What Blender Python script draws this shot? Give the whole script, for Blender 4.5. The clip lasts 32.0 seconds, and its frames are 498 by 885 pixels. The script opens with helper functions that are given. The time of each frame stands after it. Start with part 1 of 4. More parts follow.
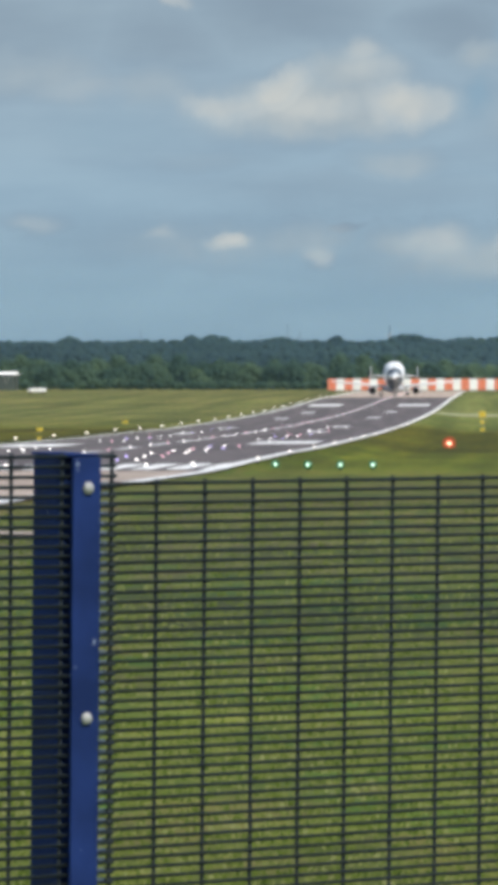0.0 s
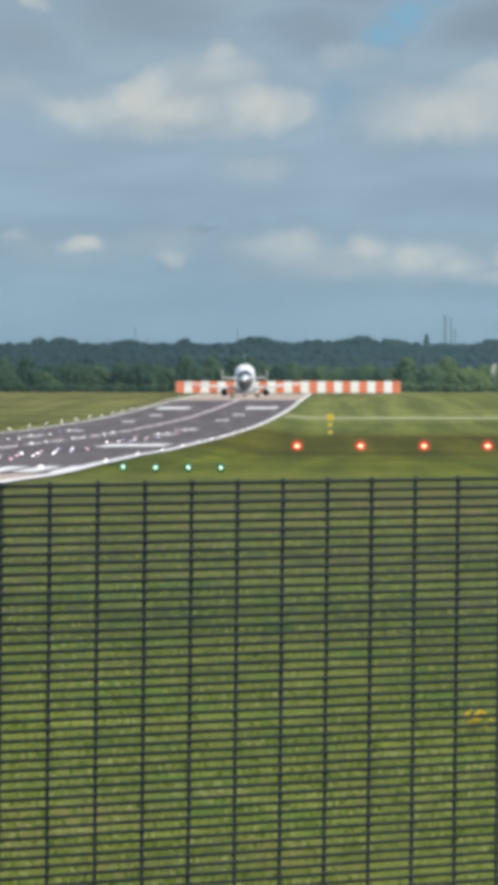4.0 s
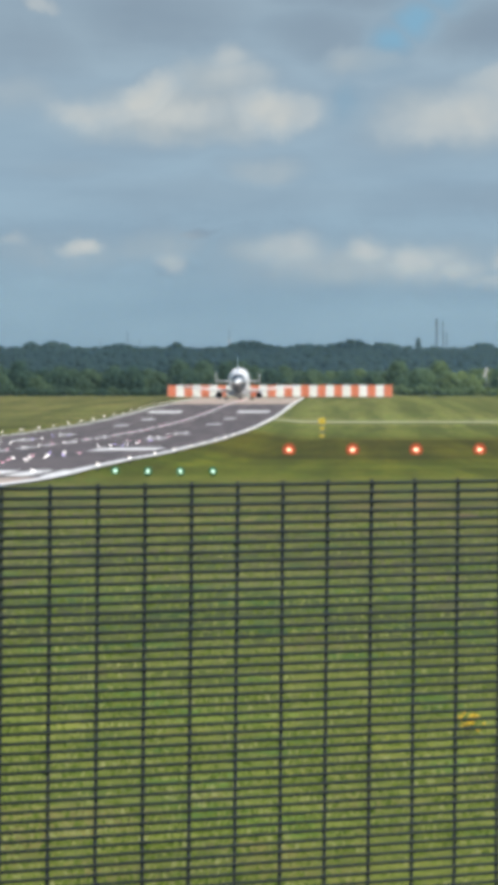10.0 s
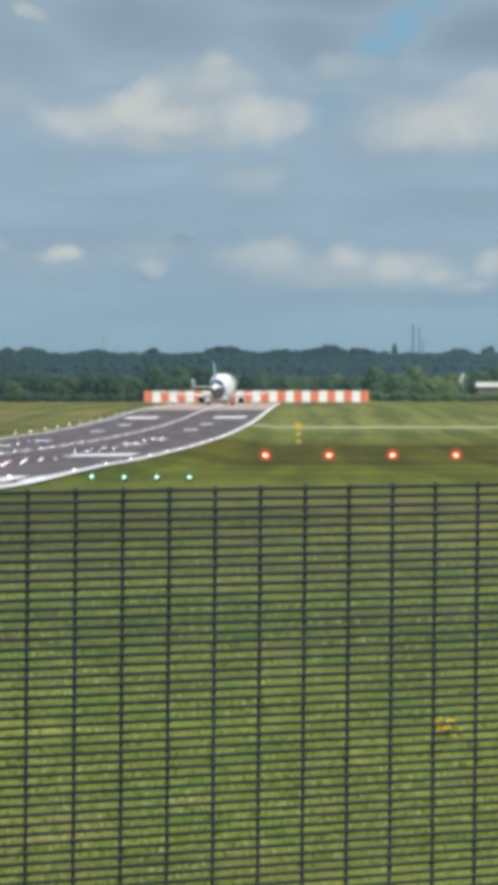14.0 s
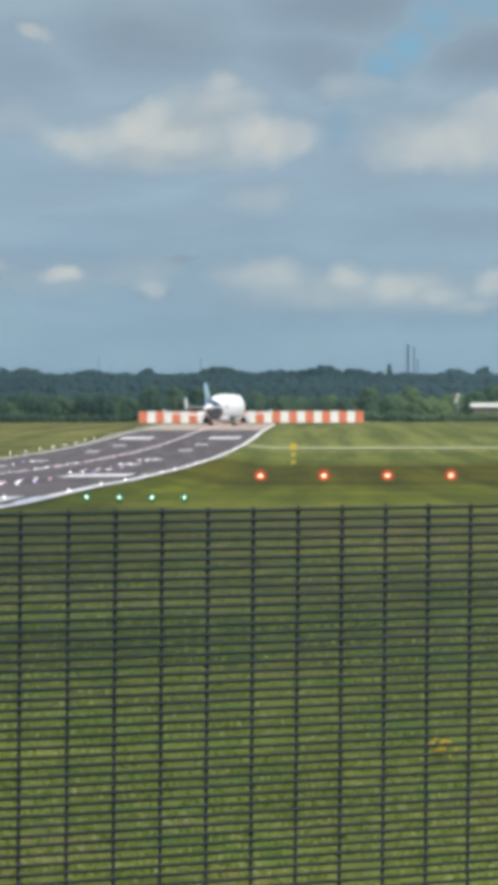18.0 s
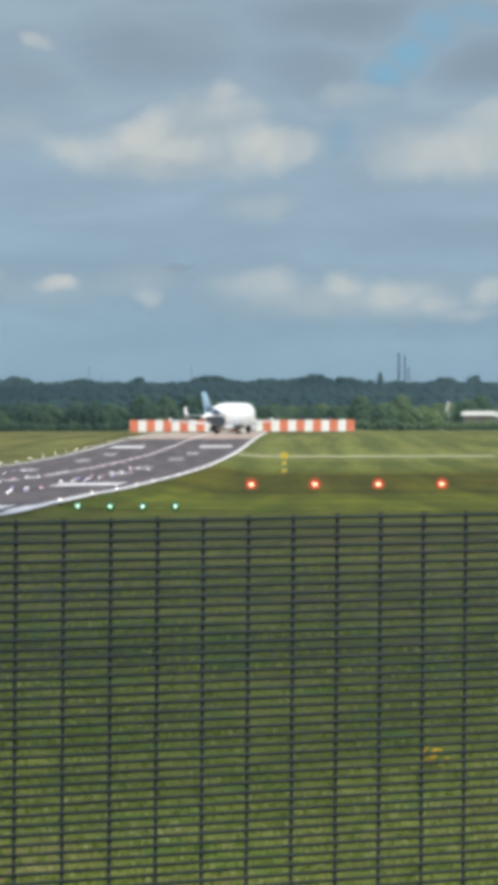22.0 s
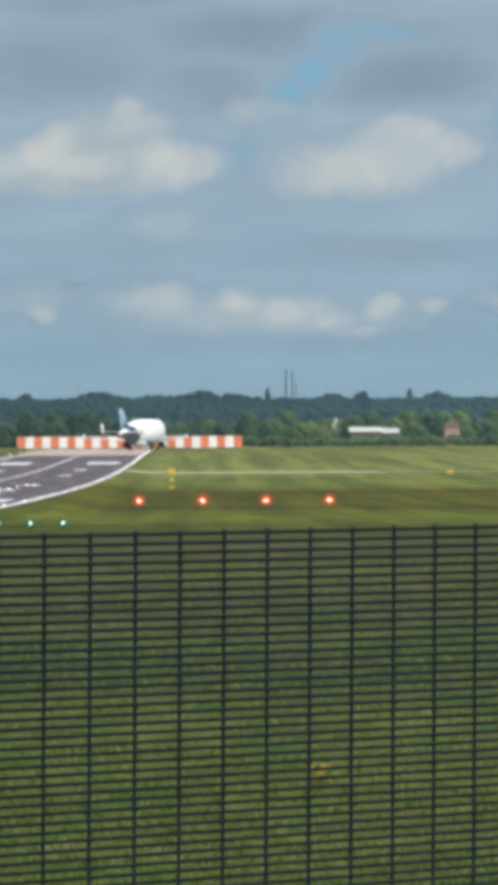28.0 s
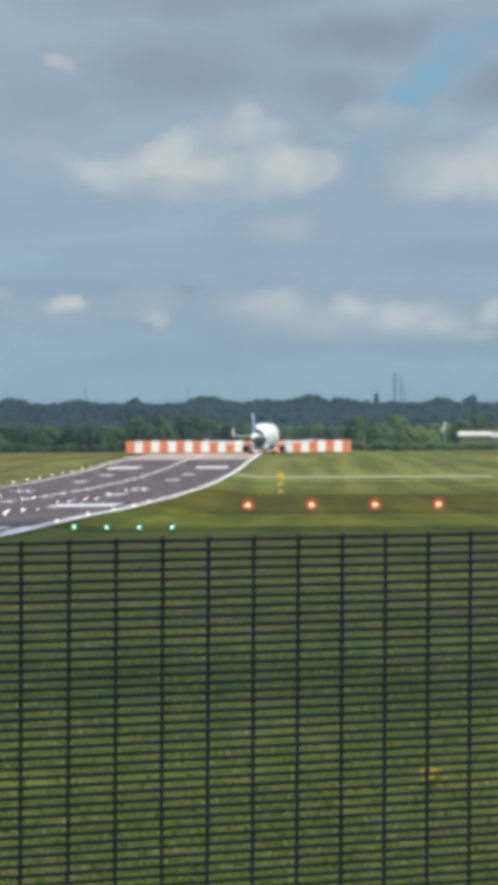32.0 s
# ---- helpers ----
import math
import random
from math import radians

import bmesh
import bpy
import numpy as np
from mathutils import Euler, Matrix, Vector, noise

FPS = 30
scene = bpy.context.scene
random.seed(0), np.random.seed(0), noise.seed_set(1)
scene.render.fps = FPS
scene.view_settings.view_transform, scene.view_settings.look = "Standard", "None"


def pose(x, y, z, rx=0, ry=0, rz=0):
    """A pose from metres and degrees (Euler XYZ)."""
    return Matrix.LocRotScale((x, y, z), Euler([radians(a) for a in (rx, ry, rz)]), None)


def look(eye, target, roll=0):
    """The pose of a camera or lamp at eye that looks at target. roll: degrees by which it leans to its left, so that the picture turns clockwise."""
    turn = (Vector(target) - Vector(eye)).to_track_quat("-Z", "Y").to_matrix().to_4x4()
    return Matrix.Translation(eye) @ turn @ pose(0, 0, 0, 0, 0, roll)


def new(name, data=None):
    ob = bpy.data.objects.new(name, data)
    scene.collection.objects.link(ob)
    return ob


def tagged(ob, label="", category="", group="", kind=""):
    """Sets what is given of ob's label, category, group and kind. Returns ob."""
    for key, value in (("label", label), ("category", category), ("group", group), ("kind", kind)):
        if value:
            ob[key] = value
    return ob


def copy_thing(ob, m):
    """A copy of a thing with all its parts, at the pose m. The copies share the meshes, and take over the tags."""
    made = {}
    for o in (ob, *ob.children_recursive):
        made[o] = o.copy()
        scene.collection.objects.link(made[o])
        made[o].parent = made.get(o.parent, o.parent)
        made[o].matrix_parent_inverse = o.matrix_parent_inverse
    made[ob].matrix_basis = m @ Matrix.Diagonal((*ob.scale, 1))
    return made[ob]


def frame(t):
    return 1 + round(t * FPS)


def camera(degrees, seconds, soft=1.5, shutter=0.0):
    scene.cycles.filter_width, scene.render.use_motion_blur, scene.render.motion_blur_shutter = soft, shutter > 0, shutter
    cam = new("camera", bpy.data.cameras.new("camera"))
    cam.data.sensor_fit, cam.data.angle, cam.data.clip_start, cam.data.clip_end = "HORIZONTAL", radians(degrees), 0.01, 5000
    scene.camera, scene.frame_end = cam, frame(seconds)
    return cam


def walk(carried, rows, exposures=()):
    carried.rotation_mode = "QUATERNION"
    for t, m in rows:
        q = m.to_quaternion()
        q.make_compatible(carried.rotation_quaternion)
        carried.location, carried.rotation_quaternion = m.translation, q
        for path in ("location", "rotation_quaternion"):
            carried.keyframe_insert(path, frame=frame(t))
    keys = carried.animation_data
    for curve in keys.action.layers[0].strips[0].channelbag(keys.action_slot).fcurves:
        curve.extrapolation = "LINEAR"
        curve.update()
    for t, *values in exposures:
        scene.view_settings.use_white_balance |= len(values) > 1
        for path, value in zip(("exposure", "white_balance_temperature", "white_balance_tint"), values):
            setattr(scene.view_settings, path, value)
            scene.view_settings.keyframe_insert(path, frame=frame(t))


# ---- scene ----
EYE_Z = 6.4
FOV = math.degrees(2 * math.atan(441 / 8700))
cam = camera(FOV, 32.0, soft=7.7)

PATH = [  # seconds, turn, tilt down, lean (degrees), sideways and upward sway (metres)
    (0.0, -1.7726, 0.7486, -0.017, -0.0047, -0.0002),
    (0.5, -1.8620, 0.7672, -0.031, -0.0022, 0.0008),
    (1.0, -1.8548, 0.7614, -0.023, -0.0051, -0.0004),
    (1.5, -1.8681, 0.7786, 0.004, -0.0080, -0.0002),
    (2.0, -1.7909, 0.7796, 0.034, -0.0056, 0.0004),
    (2.5, -1.3740, 0.7523, 0.044, 0.0017, 0.0008),
    (3.0, -0.7736, 0.7560, 0.027, -0.0044, 0.0024),
    (3.5, -0.2872, 0.7362, 0.010, -0.0065, 0.0012),
    (4.0, 0.0000, 0.7178, 0.015, -0.0008, 0.0009),
    (4.5, 0.0859, 0.7365, 0.033, -0.0095, 0.0003),
    (6.5, 0.0769, 0.7237, -0.011, -0.0078, 0.0003),
    (7.0, 0.0804, 0.7170, -0.005, -0.0042, 0.0008),
    (7.5, 0.0930, 0.7130, -0.005, -0.0103, -0.0014),
    (8.0, 0.0803, 0.6834, -0.012, -0.0094, -0.0037),
    (8.5, 0.0719, 0.6963, -0.021, -0.0096, -0.0033),
    (9.0, 0.0881, 0.6973, -0.040, -0.0119, -0.0022),
    (9.5, 0.0876, 0.6918, -0.050, -0.0153, -0.0023),
    (10.0, 0.0949, 0.6731, -0.034, -0.0116, -0.0009),
    (10.5, 0.1928, 0.6776, -0.016, -0.0113, -0.0003),
    (11.0, 0.3597, 0.6386, -0.015, -0.0154, -0.0031),
    (11.5, 0.3755, 0.6659, -0.022, -0.0114, -0.0017),
    (12.0, 0.3872, 0.6480, -0.036, -0.0150, -0.0020),
    (12.5, 0.3779, 0.6320, -0.052, -0.0151, -0.0023),
    (13.0, 0.3806, 0.6409, -0.059, -0.0143, -0.0023),
    (13.5, 0.3724, 0.6205, -0.064, -0.0133, -0.0025),
    (15.5, 0.3867, 0.5915, -0.104, -0.0137, 0.0003),
    (16.0, 0.3988, 0.4405, -0.083, -0.0135, 0.0019),
    (16.5, 0.4022, 0.3764, -0.097, -0.0080, 0.0018),
    (17.0, 0.3990, 0.3513, -0.119, -0.0064, 0.0005),
    (17.5, 0.4078, 0.3515, -0.118, -0.0097, -0.0005),
    (18.0, 0.4296, 0.3691, -0.096, -0.0105, -0.0009),
    (18.5, 0.4199, 0.3516, -0.067, -0.0102, -0.0002),
    (19.0, 0.4238, 0.3459, -0.065, -0.0088, 0.0019),
    (19.5, 0.4323, 0.3353, -0.073, -0.0074, 0.0029),
    (20.0, 0.4921, 0.2821, -0.075, -0.0097, 0.0009),
    (20.5, 0.5289, 0.2870, -0.087, -0.0116, -0.0009),
    (21.0, 0.5250, 0.2832, -0.114, -0.0157, -0.0020),
    (21.5, 0.5400, 0.2638, -0.141, -0.0179, -0.0026),
    (22.0, 0.5363, 0.2681, -0.146, -0.0163, -0.0011),
    (22.5, 0.7568, 0.2612, -0.127, -0.0114, -0.0005),
    (23.0, 1.0819, 0.2497, -0.123, -0.0151, -0.0031),
    (23.5, 1.2553, 0.2482, -0.139, -0.0164, -0.0023),
    (24.0, 1.2608, 0.2493, -0.144, -0.0158, -0.0022),
    (24.5, 1.2606, 0.2391, -0.114, -0.0158, -0.0009),
    (25.0, 1.3303, 0.2267, -0.067, -0.0113, -0.0010),
    (25.5, 1.7122, 0.2138, -0.035, -0.0136, -0.0013),
    (27.5, 1.8323, 0.0979, -0.292, -0.0111, -0.0022),
    (28.0, 1.8484, 0.0824, -0.287, -0.0150, -0.0022),
    (28.5, 1.9968, 0.0880, -0.258, -0.0153, -0.0022),
    (29.0, 2.1940, 0.1090, -0.237, -0.0158, -0.0022),
    (29.5, 2.2012, 0.0711, -0.229, -0.0173, -0.0022),
    (30.0, 1.8146, 0.0570, -0.224, -0.0232, -0.0022),
    (30.5, 1.3082, 0.0348, -0.195, -0.0262, -0.0022),
    (31.0, 0.8763, 0.0298, -0.170, -0.0264, -0.0022),
    (31.5, 0.6420, 0.0194, -0.230, -0.0265, -0.0022),
    (32.0, 0.5800, 0.0270, -0.304, -0.0277, -0.0022),
]


def sight(turn, tilt, lean, sway, lift):
    eye = Vector((sway, 0, EYE_Z + lift))
    a, b = radians(turn), radians(tilt)
    return look(eye, eye + Vector((math.sin(a) * math.cos(b), math.cos(a) * math.cos(b), -math.sin(b))) * 100, lean)


walk(cam, [(r[0], sight(*r[1:])) for r in PATH])

# ---- light ----
SUN_ELEVATION, SUN_AZIMUTH = radians(52), radians(140)   # azimuth clockwise from +y
world = bpy.data.worlds.new("sky")
scene.world = world
world.use_nodes = True
wn = world.node_tree
sky = wn.nodes.new("ShaderNodeTexSky")
sky.sky_type, sky.sun_disc = "NISHITA", False
sky.sun_elevation, sky.sun_rotation = SUN_ELEVATION, SUN_AZIMUTH
wn.links.new(sky.outputs[0], wn.nodes["Background"].inputs[0])
wn.nodes["Background"].inputs[1].default_value = 0.14
sun = new("sun", bpy.data.lights.new("sun", "SUN"))
sun.data.energy, sun.data.angle, sun.data.color = 4.4, radians(0.6), (1.0, 0.955, 0.88)
sun.matrix_world = look((0, 0, 300), Vector((0, 0, 300)) - 100 * Vector((
    math.sin(SUN_AZIMUTH) * math.cos(SUN_ELEVATION), math.cos(SUN_AZIMUTH) * math.cos(SUN_ELEVATION), math.sin(SUN_ELEVATION))))
scene.view_settings.exposure = 0.0


# ---- materials ----
class Nodes:
    """Short hand for building a material."""

    def __init__(self, name):
        self.mat = bpy.data.materials.new(name)
        self.mat.use_nodes = True
        self.tree = self.mat.node_tree
        self.bsdf = self.tree.nodes["Principled BSDF"]
        self.out = self.tree.nodes["Material Output"]

    def add(self, kind, **sets):
        n = self.tree.nodes.new(kind)
        for k, v in sets.items():
            n.inputs[k.replace("_", " ")].default_value = v
        return n

    def link(self, a, b):
        self.tree.links.new(a, b)

    def coords(self, which="Object"):
        if which == "World":
            return self.add("ShaderNodeNewGeometry").outputs["Position"]
        return self.add("ShaderNodeTexCoord").outputs[which]

    def scaled(self, vec, sx, sy, sz):
        n = self.add("ShaderNodeMapping")
        n.inputs["Scale"].default_value = (sx, sy, sz)
        self.link(vec, n.inputs["Vector"])
        return n.outputs[0]

    def noise(self, vec, scale, detail=4.0, rough=0.55):
        n = self.add("ShaderNodeTexNoise", Scale=scale, Detail=detail, Roughness=rough)
        self.link(vec, n.inputs["Vector"])
        return n.outputs[0]

    def ramp(self, fac, stops):
        n = self.add("ShaderNodeValToRGB")
        els = n.color_ramp.elements
        while len(els) < len(stops):
            els.new(0.5)
        for e, (p, c) in zip(els, stops):
            e.position, e.color = p, (*c, 1)
        self.link(fac, n.inputs[0])
        return n.outputs[0]

    def math(self, op, a, b=0.0, clamp=False):
        n = self.add("ShaderNodeMath")
        n.operation, n.use_clamp = op, clamp
        for s, v in zip(n.inputs, (a, b)):
            if isinstance(v, (int, float)):
                s.default_value = v
            else:
                self.link(v, s)
        return n.outputs[0]

    def mix(self, fac, a, b, blend="MIX"):
        n = self.add("ShaderNodeMixRGB")
        n.blend_type = blend
        for s, v in zip(n.inputs, (fac, a, b)):
            if isinstance(v, (int, float)):
                s.default_value = v
            elif isinstance(v, tuple):
                s.default_value = (*v, 1)
            else:
                self.link(v, s)
        return n.outputs[0]

    def span(self, v, a, b, c=0.0, d=1.0):
        n = self.add("ShaderNodeMapRange")
        n.interpolation_type = "SMOOTHSTEP"
        n.inputs[1].default_value, n.inputs[2].default_value, n.inputs[3].default_value, n.inputs[4].default_value = a, b, c, d
        self.link(v, n.inputs[0])
        return n.outputs[0]

    def bump(self, height, strength, distance):
        n = self.add("ShaderNodeBump", Strength=strength, Distance=distance)
        self.link(height, n.inputs["Height"])
        self.link(n.outputs[0], self.bsdf.inputs["Normal"])

    def done(self, colour, rough=0.6, metal=0.0):
        for key, v in (("Base Color", colour), ("Roughness", rough), ("Metallic", metal)):
            if isinstance(v, tuple):
                self.bsdf.inputs[key].default_value = (*v, 1)
            elif isinstance(v, (int, float)):
                self.bsdf.inputs[key].default_value = v
            else:
                self.link(v, self.bsdf.inputs[key])
        return self.mat


def worn(name, colour, rough=0.5, metal=0.0, scale=3.0, vary=0.25, bump=0.0):
    """Paint, metal or plastic with two scales of wear."""
    n = Nodes(name)
    co = n.coords()
    big, small = n.noise(co, scale), n.noise(co, scale * 14)
    both = n.math("ADD", n.math("MULTIPLY", big, 0.65), n.math("MULTIPLY", small, 0.35))
    dark = tuple(c * (1 - vary) for c in colour)
    light = tuple(min(1, c * (1 + vary)) for c in colour)
    col = n.ramp(both, [(0.3, dark), (0.7, light)])
    if bump:
        n.bump(small, 0.4, bump)
    return n.done(col, n.span(big, 0.3, 0.7, max(0.05, rough - 0.12), min(1, rough + 0.12)), metal)


def glow(name, colour, strength):
    n = Nodes(name)
    n.bsdf.inputs["Emission Color"].default_value = (*colour, 1)
    n.bsdf.inputs["Emission Strength"].default_value = strength
    return n.done(tuple(c * 0.5 for c in colour), 0.3)


def halo_glow(name, centre, radius, stops, strength):
    """A lamp's disc with its halo painted into the emission, brightest at its middle."""
    n = Nodes(name)
    mp = n.add("ShaderNodeMapping")
    mp.vector_type = "TEXTURE"
    mp.inputs["Location"].default_value, mp.inputs["Scale"].default_value = centre, (radius, radius, radius)
    n.link(n.coords(), mp.inputs["Vector"])
    ln = n.add("ShaderNodeVectorMath")
    ln.operation = "LENGTH"
    n.link(mp.outputs[0], ln.inputs[0])
    n.link(n.ramp(ln.outputs["Value"], stops), n.bsdf.inputs["Emission Color"])
    n.bsdf.inputs["Emission Strength"].default_value = strength
    return n.done((0.06, 0.02, 0.012), 0.4)


def make_grass():
    n = Nodes("mown_grass")
    co = n.coords("World")
    patch = n.noise(co, 0.035, 3)
    clump = n.noise(co, 0.9, 4, 0.6)
    blade = n.noise(co, 5.0, 3, 0.7)
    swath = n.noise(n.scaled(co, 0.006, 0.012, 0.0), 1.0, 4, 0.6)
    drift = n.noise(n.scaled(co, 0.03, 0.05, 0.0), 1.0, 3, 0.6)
    fleck = n.noise(n.scaled(co, 1.7, 0.75, 0.0), 1.0, 3, 0.6)
    tuft = n.noise(n.scaled(co, 0.42, 0.16, 0.0), 1.0, 3, 0.55)
    lush = n.noise(n.scaled(co, 0.55, 0.22, 3.0), 1.0, 2, 0.5)
    sep = n.add("ShaderNodeSeparateXYZ")
    n.link(co, sep.inputs[0])
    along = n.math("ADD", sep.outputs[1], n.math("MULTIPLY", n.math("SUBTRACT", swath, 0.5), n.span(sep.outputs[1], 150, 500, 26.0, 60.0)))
    m = n.math("ADD", n.math("MULTIPLY", clump, 0.55), n.math("MULTIPLY", blade, 0.45))
    base = n.ramp(m, [(0.30, (0.056, 0.078, 0.016)), (0.48, (0.094, 0.117, 0.022)), (0.62, (0.142, 0.158, 0.034)), (0.75, (0.22, 0.205, 0.075))])
    base = n.mix(n.span(fleck, 0.50, 0.72, 0.0, 0.5), base, (0.23, 0.225, 0.085))
    base = n.mix(n.span(lush, 0.52, 0.68, 0.0, 0.8), base, (0.066, 0.128, 0.022))
    bare = n.noise(n.scaled(co, 0.30, 0.13, 7.0), 1.0, 3, 0.6)
    base = n.mix(n.span(bare, 0.55, 0.70, 0.0, 0.7), base, (0.155, 0.125, 0.055))
    base = n.mix(1.0, base, n.mix(n.span(tuft, 0.34, 0.66), (0.74, 0.77, 0.80), (1.20, 1.18, 1.12)), "MULTIPLY")
    green = n.mix(n.span(patch, 0.35, 0.65), (0.90, 1.0, 0.84), (1.07, 1.02, 0.95))
    col = n.mix(1.0, base, green, "MULTIPLY")
    # bands of tone by distance: darker and browner midway, paler and bluer far off
    distance_bands = n.ramp(n.math("MULTIPLY", along, 1 / 2400), [(0.020, (1.28, 1.30, 1.0)), (0.031, (1.36, 1.34, 1.12)), (0.038, (1.11, 1.11, 1.05)), (0.0425, (0.84, 0.82, 0.98)), (0.047, (0.80, 0.84, 1.10)), (0.0535, (1.0, 1.02, 1.25)),
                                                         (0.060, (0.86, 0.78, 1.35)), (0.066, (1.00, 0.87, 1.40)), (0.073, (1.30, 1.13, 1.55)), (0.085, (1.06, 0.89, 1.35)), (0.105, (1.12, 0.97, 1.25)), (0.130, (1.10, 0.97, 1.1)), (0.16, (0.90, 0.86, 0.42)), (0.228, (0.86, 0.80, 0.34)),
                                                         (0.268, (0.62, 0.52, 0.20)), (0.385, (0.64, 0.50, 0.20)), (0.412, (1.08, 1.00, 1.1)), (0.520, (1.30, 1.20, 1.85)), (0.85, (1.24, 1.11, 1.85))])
    col = n.mix(1.0, col, distance_bands, "MULTIPLY")
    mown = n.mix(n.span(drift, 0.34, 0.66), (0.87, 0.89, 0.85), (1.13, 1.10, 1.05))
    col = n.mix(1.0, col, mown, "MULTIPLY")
    turn = n.add("ShaderNodeMapping")
    turn.inputs["Rotation"].default_value = (0, 0, radians(1.3))
    n.link(co, turn.inputs["Vector"])
    rows_cut = n.noise(n.scaled(turn.outputs[0], 0.13, 0.0022, 0.0), 1.0, 3, 0.6)
    far_off = n.span(sep.outputs[1], 300, 420)
    col = n.mix(far_off, col, n.mix(1.0, col, n.mix(n.span(rows_cut, 0.38, 0.62), (0.72, 0.76, 0.72), (1.28, 1.25, 1.2)), "MULTIPLY"))
    bands = n.noise(n.scaled(co, 0.0022, 0.013, 0.0), 1.0, 4, 0.6)
    col = n.mix(far_off, col, n.mix(1.0, col, n.mix(n.span(bands, 0.36, 0.64), (0.78, 0.80, 0.76), (1.22, 1.18, 1.14)), "MULTIPLY"))
    # drier, browner sward on the far side of the runway
    dry = n.math("MULTIPLY", n.span(n.math("SUBTRACT", sep.outputs[0], n.math("MULTIPLY", sep.outputs[1], 0.02264)), -55.0, -64.0), n.span(sep.outputs[1], 900, 1100))
    col = n.mix(dry, col, n.mix(1.0, col, (0.93, 0.86, 0.94), "MULTIPLY"))
    n.bump(m, 0.35, 0.12)
    n.bsdf.inputs["Specular IOR Level"].default_value = 0.22
    return n.done(col, 0.9)


def make_asphalt(name, lo, hi, streak):
    n = Nodes(name)
    co = n.coords()
    grain, stain = n.noise(co, 1.3, 6, 0.7), n.noise(co, 0.03, 4)
    rub = n.noise(n.scaled(co, 0.35, 0.006, 1), 1.0, 3)
    col = n.ramp(n.math("ADD", n.math("MULTIPLY", grain, 0.5), n.math("MULTIPLY", stain, 0.5)), [(0.32, lo), (0.68, hi)])
    col = n.mix(1.0, col, n.mix(n.span(rub, 0.38, 0.62), (streak, streak, streak), (1.08, 1.06, 1.05)), "MULTIPLY")
    n.bump(grain, 0.3, 0.02)
    return n.done(col, n.span(stain, 0.3, 0.7, 0.75, 0.95))


def make_marking():
    n = Nodes("runway_paint")
    co = n.coords()
    scuff = n.noise(co, 0.5, 6, 0.7)
    return n.done(n.ramp(scuff, [(0.32, (0.56, 0.54, 0.52)), (0.52, (0.85, 0.85, 0.83))]), 0.6)


def make_foliage(name, dark, mid, light, scale=0.35, side_haze=True):
    n = Nodes(name)
    co = n.coords("World")
    isl = n.add("ShaderNodeNewGeometry").outputs["Random Per Island"]
    info = n.add("ShaderNodeObjectInfo").outputs["Random"]
    m = n.math("ADD", n.math("MULTIPLY", n.noise(co, scale, 5, 0.65), 0.62), n.math("MULTIPLY", isl, 0.38))
    col = n.ramp(m, [(0.28, dark), (0.5, mid), (0.76, light)])
    col = n.mix(1.0, col, n.mix(info, (0.62, 0.74, 0.80), (1.40, 1.30, 1.04)), "MULTIPLY")
    # bluish haze put into the leaf colour to one side, fresher leaf to the other
    if not side_haze:
        n.bsdf.inputs["Specular IOR Level"].default_value = 0.2
        return n.done(col, 0.8)
    sep = n.add("ShaderNodeSeparateXYZ")
    n.link(co, sep.inputs[0])
    haze_x = n.math("ADD", sep.outputs[0], n.math("MULTIPLY", n.math("SUBTRACT", n.noise(co, 0.012, 2), 0.5), 160.0))
    col = n.mix(1.0, col, n.mix(n.span(haze_x, 10, 125), (0.66, 0.75, 0.92), (1.16, 1.16, 0.98)), "MULTIPLY")
    n.bsdf.inputs["Specular IOR Level"].default_value = 0.2
    return n.done(col, 0.8)


def make_blades():
    """Short grass: light passes through the thin blades."""
    return thin_leaves(make_foliage("grass_blades", (0.074, 0.113, 0.013), (0.162, 0.200, 0.033), (0.400, 0.388, 0.165), 0.5, False), 0.3)


def thin_leaves(mat, share):
    tree = mat.node_tree
    bsdf, out = tree.nodes["Principled BSDF"], tree.nodes["Material Output"]
    through_blade, both = tree.nodes.new("ShaderNodeBsdfTranslucent"), tree.nodes.new("ShaderNodeMixShader")
    tree.links.new(bsdf.inputs["Base Color"].links[0].from_socket, through_blade.inputs["Color"])
    both.inputs[0].default_value = share
    tree.links.new(bsdf.outputs[0], both.inputs[1])
    tree.links.new(through_blade.outputs[0], both.inputs[2])
    tree.links.new(both.outputs[0], out.inputs[0])
    return mat


def make_fence_paint(name, colour, chips):
    n = Nodes(name)
    co = n.coords()
    mottle, fine = n.noise(co, 9, 3), n.noise(co, 140, 4, 0.6)
    dark, light = tuple(c * 0.72 for c in colour), tuple(c * 1.2 for c in colour)
    col = n.ramp(mottle, [(0.35, dark), (0.65, light)])
    chip = n.span(n.noise(n.scaled(co, 1, 1, 0.45), 95, 2), 0.76 - chips, 0.80 - chips)
    col = n.mix(chip, col, (0.22, 0.27, 0.38))
    n.bump(fine, 0.15, 0.001)
    n.bsdf.inputs["Specular IOR Level"].default_value = 0.14
    return n.done(col, n.span(mottle, 0.3, 0.7, 0.5, 0.65))


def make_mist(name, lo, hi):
    """Cloud: pale, and light passes part of the way through it."""
    n = Nodes(name)
    co = n.coords()
    n.done(n.ramp(n.noise(co, 0.02, 4), [(0.3, (0.72, 0.74, 0.77)), (0.7, (0.86, 0.87, 0.88))]), 1.0)
    clear, both = n.add("ShaderNodeBsdfTransparent"), n.add("ShaderNodeMixShader")
    n.link(n.span(n.noise(co, 0.05, 3), 0.3, 0.7, lo, hi), both.inputs[0])
    n.link(clear.outputs[0], both.inputs[1])
    n.link(n.bsdf.outputs[0], both.inputs[2])
    n.link(both.outputs[0], n.out.inputs[0])
    return n.mat


